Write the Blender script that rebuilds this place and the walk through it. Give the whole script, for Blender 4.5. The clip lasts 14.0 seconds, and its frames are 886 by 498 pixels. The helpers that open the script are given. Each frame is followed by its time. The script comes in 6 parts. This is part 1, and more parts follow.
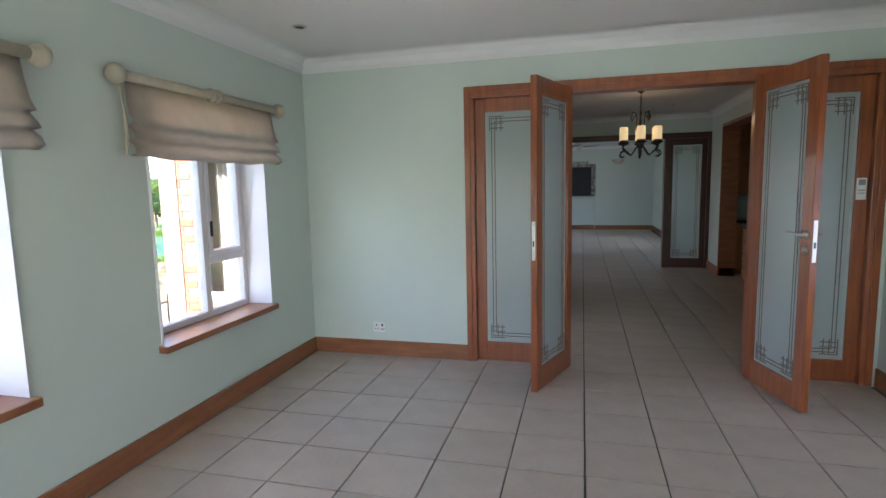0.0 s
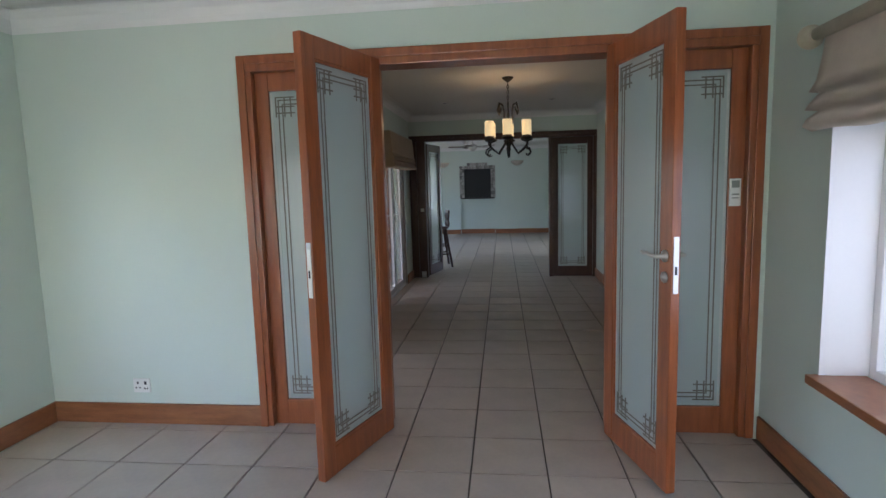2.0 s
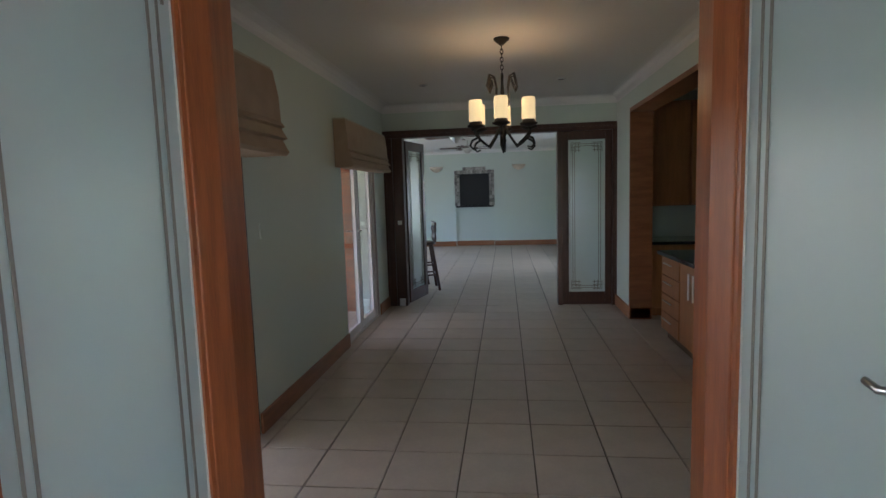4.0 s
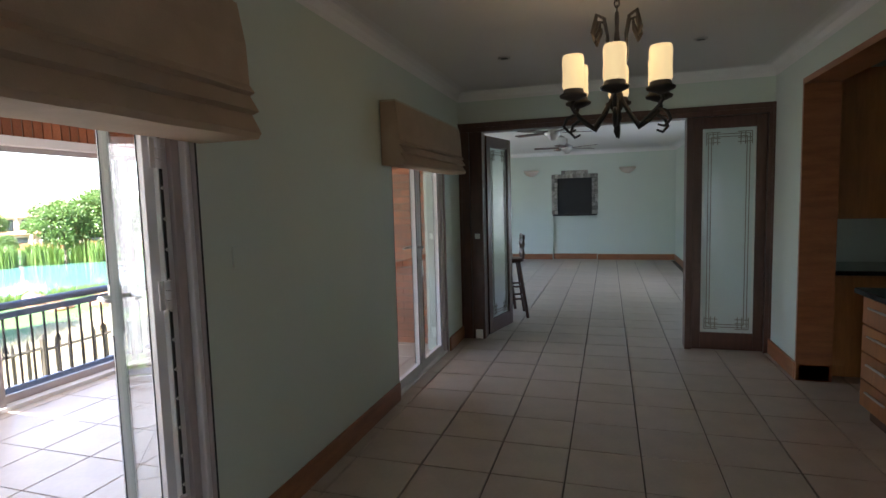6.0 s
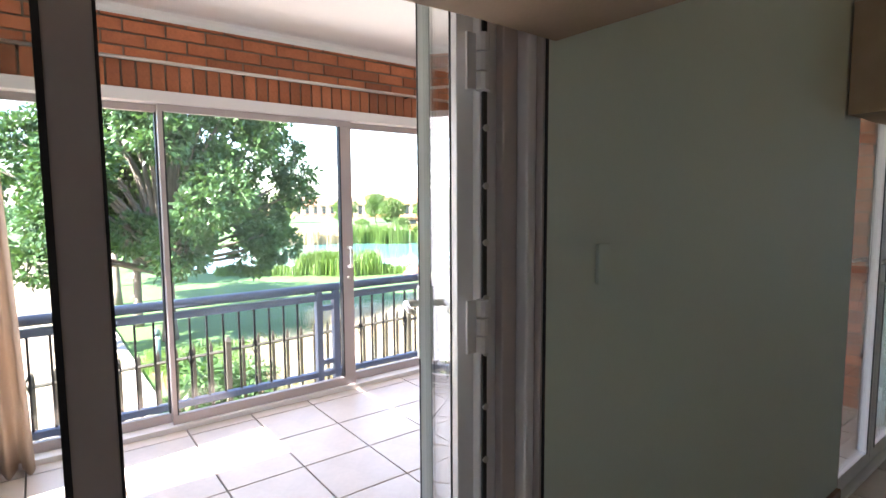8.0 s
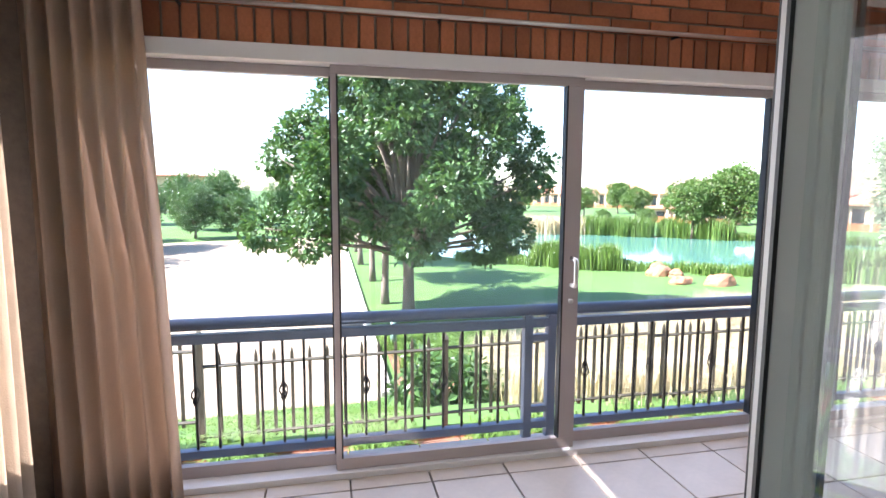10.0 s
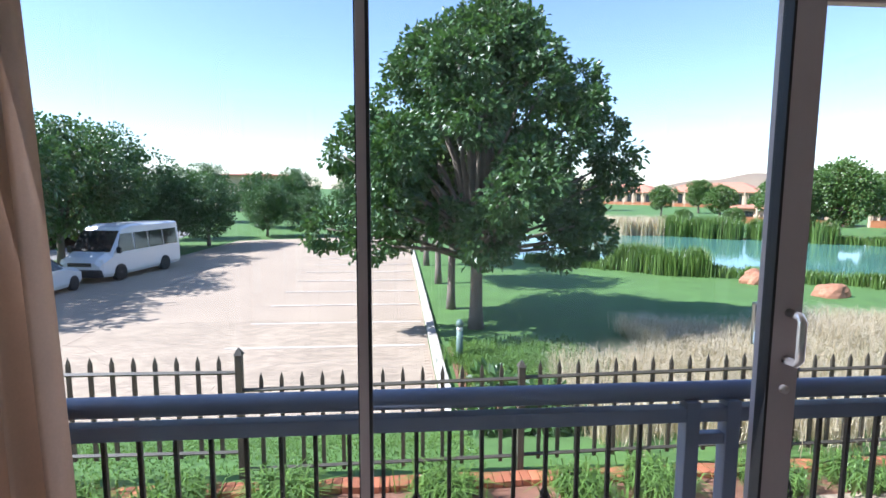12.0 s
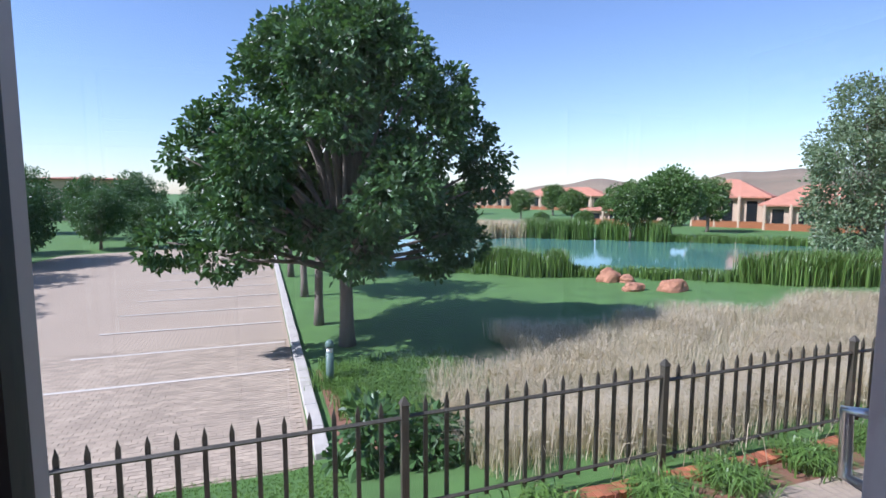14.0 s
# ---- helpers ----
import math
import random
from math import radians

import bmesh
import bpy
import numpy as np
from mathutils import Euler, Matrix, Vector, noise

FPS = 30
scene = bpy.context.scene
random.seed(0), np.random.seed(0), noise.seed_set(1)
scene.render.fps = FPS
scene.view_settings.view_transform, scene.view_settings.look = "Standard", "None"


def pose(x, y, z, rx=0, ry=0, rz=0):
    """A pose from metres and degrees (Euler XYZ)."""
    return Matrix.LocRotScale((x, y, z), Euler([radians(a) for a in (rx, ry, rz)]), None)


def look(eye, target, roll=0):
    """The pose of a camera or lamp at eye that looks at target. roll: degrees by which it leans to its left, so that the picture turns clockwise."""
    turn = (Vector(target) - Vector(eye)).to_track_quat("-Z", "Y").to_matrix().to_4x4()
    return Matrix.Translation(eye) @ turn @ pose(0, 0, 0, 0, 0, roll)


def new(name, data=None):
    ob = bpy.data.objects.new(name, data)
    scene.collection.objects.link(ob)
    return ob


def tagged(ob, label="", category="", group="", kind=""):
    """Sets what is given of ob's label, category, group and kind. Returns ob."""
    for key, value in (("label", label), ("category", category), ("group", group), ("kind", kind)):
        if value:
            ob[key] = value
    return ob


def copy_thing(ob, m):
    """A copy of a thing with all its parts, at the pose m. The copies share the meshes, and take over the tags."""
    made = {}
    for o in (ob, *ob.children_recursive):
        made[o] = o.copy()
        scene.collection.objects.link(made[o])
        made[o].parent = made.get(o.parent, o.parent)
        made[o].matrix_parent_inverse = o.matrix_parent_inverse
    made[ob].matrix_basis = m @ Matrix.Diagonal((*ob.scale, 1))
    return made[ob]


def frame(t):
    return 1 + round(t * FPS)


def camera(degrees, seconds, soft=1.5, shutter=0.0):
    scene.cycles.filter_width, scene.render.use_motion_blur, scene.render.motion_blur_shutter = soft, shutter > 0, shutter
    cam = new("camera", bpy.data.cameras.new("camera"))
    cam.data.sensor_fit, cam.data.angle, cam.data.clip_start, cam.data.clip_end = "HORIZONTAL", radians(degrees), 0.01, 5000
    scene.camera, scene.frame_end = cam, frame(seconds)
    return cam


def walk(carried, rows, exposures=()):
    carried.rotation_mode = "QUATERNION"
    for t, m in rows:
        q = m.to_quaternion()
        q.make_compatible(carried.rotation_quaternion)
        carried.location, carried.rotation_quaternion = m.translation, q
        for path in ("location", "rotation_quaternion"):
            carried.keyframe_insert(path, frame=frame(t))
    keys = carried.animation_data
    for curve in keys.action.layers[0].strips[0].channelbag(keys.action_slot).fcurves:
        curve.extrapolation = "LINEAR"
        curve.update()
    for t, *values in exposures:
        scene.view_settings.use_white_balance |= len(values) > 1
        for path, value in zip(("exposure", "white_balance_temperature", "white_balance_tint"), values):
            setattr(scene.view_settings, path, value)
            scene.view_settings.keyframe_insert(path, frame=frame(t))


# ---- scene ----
U = 1.1  # metres to one plan unit
ROWS = [
    (0, -0.035, 0.815, 1.382, 14.55, -6.84, 1.24),
    (0.5, 0.124, 0.983, 1.384, 11.75, -6.91, 1.29),
    (1.5, 0.459, 1.573, 1.378, 6.48, -6.94, 1.46),
    (2, 0.526, 1.957, 1.376, 6.28, -6.80, 1.59),
    (3, 0.604, 2.734, 1.370, 6.29, -6.36, 1.76),
    (5.5, 0.585, 4.536, 1.361, 10.29, -5.41, 1.54),
    (6, 0.559, 4.776, 1.361, 17.18, -5.04, 1.60),
    (6.5, 0.441, 4.997, 1.331, 26.63, -4.32, 1.60),
    (7, 0.275, 5.199, 1.317, 35.15, -4.42, 1.07),
    (7.5, 0.075, 5.395, 1.327, 42.73, -4.81, 0.95),
    (8, -0.149, 5.571, 1.303, 52.60, -5.17, 0.35),
    (8.5, -0.411, 5.719, 1.309, 61.05, -5.30, 0.04),
    (9, -0.638, 5.885, 1.312, 67.4, -5.72, -0.13),
    (11.5, -1.824, 6.226, 1.321, 85.48, -6.57, -0.42),
    (12, -2.131, 6.228, 1.314, 85.14, -6.55, -0.24),
    (12.5, -2.394, 6.228, 1.284, 83.85, -6.46, 0.01),
    (13, -2.568, 6.251, 1.318, 80.44, -6.50, 0.06),
    (13.3, -2.646, 6.274, 1.331, 77.19, -6.32, -0.08),
    (13.5, -2.719, 6.289, 1.335, 75.14, -6.45, 0.33),
    (14, -2.98, 6.340, 1.347, 70.98, -6.03, -0.05),
]
cam = camera(79.5, 14.0)
EXPOSURES = [(0, 3.35, 5950, 25), (1.5, 3.4, 5900, 25), (3.0, 3.7, 5850, 24), (5.5, 3.7, 6100, 23), (7.0, 3.75, 6050, 23), (8.0, 3.8, 6100, 23), (9.0, 3.75, 6000, 24), (10.2, 2.8, 5900, 22), (11.3, 2.0, 5600, 20), (12.5, 1.6, 5450, 23), (14.0, 1.1, 5350, 27)]
walk(cam, [(t, pose(U * x, U * y, U * z, 90 + pitch, roll, yaw)) for t, x, y, z, yaw, pitch, roll in ROWS], EXPOSURES)

# ---- light ----
world = bpy.data.worlds.new("sky")
scene.world = world
world.use_nodes = True
wn = world.node_tree.nodes
sky = wn.new("ShaderNodeTexSky")
sky.sky_type, sky.sun_disc = "NISHITA", False
SUN_TRAVEL = Vector((-0.06, 0.72, -0.68)).normalized()
sky.sun_elevation = math.asin(-SUN_TRAVEL.z)
sky.sun_rotation = math.atan2(-SUN_TRAVEL.x, -SUN_TRAVEL.y)
sky.air_density, sky.dust_density = 1.0, 0.3
world.node_tree.links.new(sky.outputs[0], wn["Background"].inputs[0])
wn["Background"].inputs[1].default_value = 0.085
sun_lamp = bpy.data.lights.new("sun", "SUN")
sun_lamp.energy, sun_lamp.angle, sun_lamp.color = 4.0, radians(0.5), (1.0, 0.95, 0.86)
sun = new("sun", sun_lamp)
sun.matrix_world = look((0, 0, 0), SUN_TRAVEL)


def window_light(centre, facing, width, height, power, tint=(0.78, 0.91, 1.0)):
    """Daylight that enters through one opening."""
    lamp = bpy.data.lights.new("window_light", "AREA")
    lamp.shape, lamp.size, lamp.size_y = "RECTANGLE", width * U, height * U
    lamp.energy, lamp.color = power, tint
    ob = new("window_light", lamp)
    c = Vector(centre) * U
    ob.matrix_world = look(c, c + Vector(facing))
    return ob


window_light((-2.30, 3.66, 1.05), (1, 0.1, -0.1), 1.0, 0.9, 0.35)
window_light((-2.30, 1.89, 1.05), (1, 0.1, -0.1), 1.0, 0.9, 0.35)
window_light((1.95, 3.70, 1.05), (-1, 0.3, -0.1), 1.0, 0.9, 0.6)
window_light((1.95, 1.89, 1.05), (-1, 0.3, -0.1), 1.0, 0.9, 0.45)
# Added lamp in the unseen south window, aimed at the divider wall.
window_light((-0.4, -1.74, 0.86), (-0.12, 1, 0), 2.3, 1.5, 1.7, (0.68, 0.87, 1.0))
# Added lamp in an unseen opening, to brighten the family room.
window_light((-3.36, 13.2, 1.2), (1, 0, -0.1), 3.0, 1.6, 1.4)
window_light((1.98, 13.6, 1.1), (-1, 0, -0.1), 1.0, 0.9, 1.2)
window_light((-3.40, 7.3, 1.0), (1, 0, -0.15), 4.2, 1.7, 5, (1.0, 0.97, 0.92))

# ---- materials ----


def material(name, colour, rough=0.6, metal=0.0, vary=0.12, scale=6.0, fine=60.0, bump=0.15, each=0.0, stretch=(1, 1, 1), island=0.0, coat=0.0):
    m = bpy.data.materials.new(name)
    m.use_nodes = True
    nt = m.node_tree
    b = nt.nodes["Principled BSDF"]
    b.inputs["Roughness"].default_value, b.inputs["Metallic"].default_value = rough, metal
    if coat:
        b.inputs["Coat Weight"].default_value, b.inputs["Coat Roughness"].default_value = coat, 0.15
    tc = nt.nodes.new("ShaderNodeTexCoord")
    mp = nt.nodes.new("ShaderNodeMapping")
    mp.inputs["Scale"].default_value = stretch
    nt.links.new(tc.outputs["Object"], mp.inputs[0])
    n1, n2 = nt.nodes.new("ShaderNodeTexNoise"), nt.nodes.new("ShaderNodeTexNoise")
    n1.inputs["Scale"].default_value, n2.inputs["Scale"].default_value = scale, fine
    n1.inputs["Detail"].default_value, n2.inputs["Detail"].default_value = 4, 3
    for n in (n1, n2):
        nt.links.new(mp.outputs[0], n.inputs["Vector"])
    total = nt.nodes.new("ShaderNodeMath")
    total.operation = "MULTIPLY_ADD"
    nt.links.new(n1.outputs[0], total.inputs[0])
    total.inputs[1].default_value = 0.7
    part2 = nt.nodes.new("ShaderNodeMath")
    part2.operation = "MULTIPLY"
    nt.links.new(n2.outputs[0], part2.inputs[0])
    part2.inputs[1].default_value = 0.3
    nt.links.new(part2.outputs[0], total.inputs[2])
    span = nt.nodes.new("ShaderNodeMapRange")
    span.inputs["From Min"].default_value, span.inputs["From Max"].default_value = 0.25, 0.75
    span.inputs["To Min"].default_value, span.inputs["To Max"].default_value = 1 - vary, 1 + vary
    nt.links.new(total.outputs[0], span.inputs["Value"])
    value = span.outputs[0]
    if each or island:
        src = nt.nodes.new("ShaderNodeObjectInfo").outputs["Random"] if each else nt.nodes.new("ShaderNodeNewGeometry").outputs["Random Per Island"]
        a = each or island
        r = nt.nodes.new("ShaderNodeMapRange")
        r.inputs["To Min"].default_value, r.inputs["To Max"].default_value = 1 - a, 1 + a
        nt.links.new(src, r.inputs["Value"])
        mul = nt.nodes.new("ShaderNodeMath")
        mul.operation = "MULTIPLY"
        nt.links.new(value, mul.inputs[0])
        nt.links.new(r.outputs[0], mul.inputs[1])
        value = mul.outputs[0]
    vm = nt.nodes.new("ShaderNodeVectorMath")
    vm.operation = "SCALE"
    vm.inputs[0].default_value = colour
    nt.links.new(value, vm.inputs["Scale"])
    nt.links.new(vm.outputs[0], b.inputs["Base Color"])
    if bump:
        bp = nt.nodes.new("ShaderNodeBump")
        bp.inputs["Strength"].default_value, bp.inputs["Distance"].default_value = bump, 0.01
        nt.links.new(total.outputs[0], bp.inputs["Height"])
        nt.links.new(bp.outputs[0], b.inputs["Normal"])
    return m


def glass_material(name, rough=0.0, tint=(1, 1, 1), frosted=0.0):
    m = bpy.data.materials.new(name)
    m.use_nodes = True
    nt = m.node_tree
    b = nt.nodes["Principled BSDF"]
    out = nt.nodes["Material Output"]
    clear = nt.nodes.new("ShaderNodeBsdfTransparent")
    clear.inputs[0].default_value = (*tint, 1)
    if frosted:
        b.inputs["Base Color"].default_value = (0.58, 0.67, 0.66, 1)
        b.inputs["Roughness"].default_value = 0.3
        b.inputs["Transmission Weight"].default_value = 0.45
        mix = nt.nodes.new("ShaderNodeMixShader")
        mix.inputs[0].default_value = frosted
        nt.links.new(clear.outputs[0], mix.inputs[1])
        nt.links.new(b.outputs[0], mix.inputs[2])
    else:
        gloss = nt.nodes.new("ShaderNodeBsdfGlossy")
        gloss.inputs["Roughness"].default_value = rough
        lw = nt.nodes.new("ShaderNodeLayerWeight")
        pw = nt.nodes.new("ShaderNodeMath")
        pw.operation = "POWER"
        pw.inputs[1].default_value = 4.0
        fr = nt.nodes.new("ShaderNodeMath")
        fr.operation = "MULTIPLY_ADD"
        fr.inputs[1].default_value, fr.inputs[2].default_value = 0.85, 0.035
        nt.links.new(lw.outputs["Facing"], pw.inputs[0])
        nt.links.new(pw.outputs[0], fr.inputs[0])
        mix = nt.nodes.new("ShaderNodeMixShader")
        nt.links.new(fr.outputs[0], mix.inputs[0])
        nt.links.new(clear.outputs[0], mix.inputs[1])
        nt.links.new(gloss.outputs[0], mix.inputs[2])
    nt.links.new(mix.outputs[0], out.inputs[0])
    return m


def glow_material(name, colour, strength):
    m = bpy.data.materials.new(name)
    m.use_nodes = True
    b = m.node_tree.nodes["Principled BSDF"]
    b.inputs["Base Color"].default_value = (*colour, 1)
    b.inputs["Emission Color"].default_value = (*colour, 1)
    b.inputs["Emission Strength"].default_value = strength
    return m


def leaf_material(name, colour):
    m = material(name, colour, 0.42, vary=0.2, scale=0.8, fine=9, bump=0, island=0.38)
    nt = m.node_tree
    b = nt.nodes["Principled BSDF"]
    tr = nt.nodes.new("ShaderNodeBsdfTranslucent")
    mix = nt.nodes.new("ShaderNodeMixShader")
    mix.inputs[0].default_value = 0.22
    tr.inputs[0].default_value = (colour[0] * 1.9, colour[1] * 1.9, colour[2], 1)
    nt.links.new(b.outputs[0], mix.inputs[1])
    nt.links.new(tr.outputs[0], mix.inputs[2])
    nt.links.new(mix.outputs[0], nt.nodes["Material Output"].inputs[0])
    return m


M_WALL = material("mint_plaster", (0.60, 0.675, 0.605), 0.55, vary=0.035, scale=1.3, fine=90, bump=0.05)
M_CEIL = material("white_ceiling_paint", (0.74, 0.73, 0.70), 0.7, vary=0.03, scale=1.0, fine=60, bump=0.04)
M_CORNICE = material("white_cornice", (0.78, 0.78, 0.76), 0.6, vary=0.03, bump=0.03)
M_WOOD = material("meranti_wood", (0.30, 0.085, 0.026), 0.32, vary=0.4, scale=3.5, fine=30, bump=0.08, stretch=(9, 9, 0.7), coat=0.3)
M_SKIRT = material("skirting_wood", (0.30, 0.115, 0.045), 0.38, vary=0.38, scale=3.0, fine=30, bump=0.06, stretch=(1, 1, 7), coat=0.2)
# Also puts shade into the second double doors, same wood as M_WOOD.
M_DARK_SHADED_WOOD = material("dark_and_shaded_wood", (0.075, 0.03, 0.018), 0.35, vary=0.35, scale=4, fine=40, bump=0.06, stretch=(8, 8, 0.8))
M_CABINET = material("cherry_cabinet_wood", (0.38, 0.16, 0.055), 0.35, vary=0.25, scale=4, fine=30, bump=0.05, stretch=(8, 8, 0.8))
M_TILE = material("beige_floor_tile", (0.51, 0.43, 0.36), 0.38, vary=0.12, scale=5, fine=35, bump=0.05, each=0.05)
M_GROUT = material("dark_grout", (0.15, 0.125, 0.105), 0.9, vary=0.25, scale=8, bump=0.2)
M_BRICK = material("red_face_brick", (0.37, 0.125, 0.055), 0.82, vary=0.32, scale=9, fine=70, bump=0.35, each=0.35)
M_BRICK_FAR = material("red_face_brick_joined", (0.37, 0.135, 0.065), 0.82, vary=0.3, scale=9, fine=70, bump=0.35, island=0.35)
M_MORTAR = material("brick_mortar", (0.20, 0.15, 0.115), 0.95, vary=0.2, scale=20, bump=0.3)
M_ALU = material("white_aluminium", (0.74, 0.71, 0.71), 0.4, vary=0.03, scale=3, bump=0.02)
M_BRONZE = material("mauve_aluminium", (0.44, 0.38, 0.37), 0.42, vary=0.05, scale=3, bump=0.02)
# Rubber seals; also the painted shade in the hinge gap.
M_SEAL_AND_SHADE = material("black_rubber_and_shade", (0.015, 0.015, 0.017), 0.6, vary=0.2, bump=0.05)
M_RAIL = material("blue_grey_rail_paint", (0.16, 0.19, 0.27), 0.45, vary=0.12, scale=5, fine=60, bump=0.08)
M_IRON = material("black_wrought_iron", (0.028, 0.024, 0.021), 0.5, 0.3, vary=0.3, scale=10, bump=0.15)
M_FENCE = material("olive_fence_paint", (0.060, 0.052, 0.036), 0.5, vary=0.25, scale=6, fine=60, bump=0.12)
M_BLIND = material("beige_blind_cloth", (0.66, 0.575, 0.48), 0.9, vary=0.10, scale=8, fine=160, bump=0.25)
M_BLIND_TAN = material("tan_blind_cloth", (0.43, 0.315, 0.215), 0.9, vary=0.10, scale=8, fine=160, bump=0.25)
M_CURTAIN = material("gold_curtain_cloth", (0.60, 0.46, 0.35), 0.85, vary=0.12, scale=3, fine=120, bump=0.15)
M_POLE = material("limed_wood_pole", (0.47, 0.42, 0.31), 0.55, vary=0.16, scale=7, fine=60, bump=0.1)
M_STEEL = material("brushed_steel", (0.62, 0.60, 0.57), 0.28, 1.0, vary=0.08, scale=8, bump=0.03)
M_PLASTIC = material("white_plastic", (0.78, 0.78, 0.75), 0.4, vary=0.03, bump=0.02)
M_DARK = material("black_metal", (0.012, 0.012, 0.013), 0.45, vary=0.2, bump=0.05)
M_GRANITE = material("black_granite", (0.012, 0.013, 0.017), 0.09, vary=0.5, scale=60, fine=260, bump=0.0)
M_STONE = material("grey_fire_surround", (0.33, 0.31, 0.28), 0.8, vary=0.6, scale=18, fine=60, bump=0.5, each=0.5)
M_ETCH = material("etched_glass_line", (0.21, 0.19, 0.165), 0.5, vary=0.1, bump=0.0)
M_ETCH_PALE = material("pale_etched_band", (0.62, 0.64, 0.62), 0.4, vary=0.05, bump=0.0)
M_FROST = glass_material("frosted_glass", frosted=0.82)
M_GLASS = glass_material("clear_glass", tint=(0.95, 0.97, 0.96))
M_LAMP = glow_material("lit_amber_glass", (1.0, 0.76, 0.36), 0.055)
M_LAMP_CORE = glow_material("lit_bulb", (1.0, 0.88, 0.55), 0.3)
M_GRASS = material("lawn_grass", (0.075, 0.155, 0.032), 0.85, vary=0.30, scale=1.4, fine=45, bump=0.6)
M_BLADE = leaf_material("green_blade", (0.115, 0.205, 0.040))
M_REED = leaf_material("reed_blade", (0.10, 0.17, 0.035))
M_STRAW = leaf_material("straw_blade", (0.47, 0.40, 0.28))
M_LEAF = leaf_material("tree_leaf", (0.055, 0.115, 0.034))
M_LEAF_LIGHT = leaf_material("light_tree_leaf", (0.085, 0.15, 0.035))
M_LEAF_WILLOW = leaf_material("willow_leaf", (0.15, 0.20, 0.105))
M_BARK = material("tree_bark", (0.17, 0.14, 0.11), 0.9, vary=0.35, scale=7, fine=40, bump=0.7, stretch=(3, 3, 0.7))
M_PAVER = material("clay_paver", (0.37, 0.292, 0.205), 0.88, vary=0.16, scale=0.5, fine=30, bump=0.25, island=0.16)
M_KERB = material("concrete_kerb", (0.44, 0.40, 0.34), 0.9, vary=0.2, scale=5, fine=50, bump=0.3)
M_PAINT = material("worn_white_line", (0.54, 0.48, 0.40), 0.8, vary=0.2, scale=9, bump=0.2)
M_ROAD = material("asphalt_road", (0.19, 0.18, 0.17), 0.9, vary=0.15, scale=2, fine=70, bump=0.3)
M_SOIL = material("red_soil", (0.20, 0.095, 0.055), 0.95, vary=0.35, scale=9, fine=60, bump=0.8)
M_ROCK = material("orange_boulder", (0.35, 0.165, 0.09), 0.85, vary=0.35, scale=3, fine=18, bump=0.7)
M_CARPAINT = material("white_car_paint", (0.72, 0.72, 0.72), 0.22, vary=0.02, bump=0.0, coat=0.6)
M_CARGLASS = material("tinted_car_glass", (0.015, 0.018, 0.02), 0.06, vary=0.1, bump=0.0)
M_TYRE = material("tyre_rubber", (0.02, 0.02, 0.02), 0.8, vary=0.2, bump=0.2)
M_RED = material("red_tail_lamp", (0.35, 0.015, 0.02), 0.2, vary=0.1, bump=0.0)
M_ROOF = material("terracotta_roof", (0.44, 0.19, 0.115), 0.8, vary=0.2, scale=2, fine=20, bump=0.4)
M_HOUSE = material("tan_house_plaster", (0.50, 0.37, 0.25), 0.85, vary=0.1, scale=0.6, fine=15, bump=0.1)
M_HILL = material("dry_hill_grass", (0.23, 0.17, 0.105), 0.95, vary=0.35, scale=0.012, fine=0.09, bump=0.0)
M_BOLLARD = material("green_bollard_paint", (0.10, 0.16, 0.13), 0.5, vary=0.12, scale=8, bump=0.05)
M_WATER = material("green_lake_water", (0.10, 0.24, 0.19), 0.07, vary=0.15, scale=0.1, fine=3.0, bump=0.02)


def brick_sheet(name, colour, mortar, width, height):
    """Far paving, laid as pavers by pattern."""
    m = material(name, colour, 0.9, vary=0.15, scale=0.4, fine=25, bump=0.2)
    nt = m.node_tree
    b = nt.nodes["Principled BSDF"]
    old = b.inputs["Base Color"].links[0].from_socket
    tc = nt.nodes.new("ShaderNodeTexCoord")
    br = nt.nodes.new("ShaderNodeTexBrick")
    br.inputs["Scale"].default_value = 1
    br.inputs["Brick Width"].default_value, br.inputs["Row Height"].default_value = width, height
    br.inputs["Mortar Size"].default_value = 0.008
    nt.links.new(tc.outputs["Object"], br.inputs["Vector"])
    nt.links.new(old, br.inputs["Color1"])
    nt.links.new(old, br.inputs["Color2"])
    br.inputs["Mortar"].default_value = (*mortar, 1)
    nt.links.new(br.outputs[0], b.inputs["Base Color"])
    return m


M_PAVING = brick_sheet("clay_paving", (0.37, 0.292, 0.205), (0.26, 0.2, 0.15), 0.22, 0.11)

# ---- mesh helpers: plan units, scaled to metres when linked ----


def box(bm, x0, y0, z0, x1, y1, z1, bevel=0.0):
    vs = bmesh.ops.create_cube(bm, size=1)["verts"]
    c, s = Vector(((x0 + x1) / 2, (y0 + y1) / 2, (z0 + z1) / 2)), (abs(x1 - x0), abs(y1 - y0), abs(z1 - z0))
    for v in vs:
        v.co = Vector((v.co.x * s[0], v.co.y * s[1], v.co.z * s[2])) + c
    if bevel:
        es = list({e for v in vs for e in v.link_edges})
        bmesh.ops.bevel(bm, geom=es, offset=min(bevel, min(s) * 0.45), segments=2, affect="EDGES", profile=0.6)
    return bm


def rod(bm, p, q, r0, r1=None, seg=10, caps=True):
    p, q = Vector(p), Vector(q)
    r1 = r0 if r1 is None else r1
    m = Matrix.Translation((p + q) / 2) @ (q - p).to_track_quat("Z", "Y").to_matrix().to_4x4()
    bmesh.ops.create_cone(bm, cap_ends=caps, segments=seg, radius1=r0, radius2=r1, depth=(q - p).length, matrix=m)
    return bm


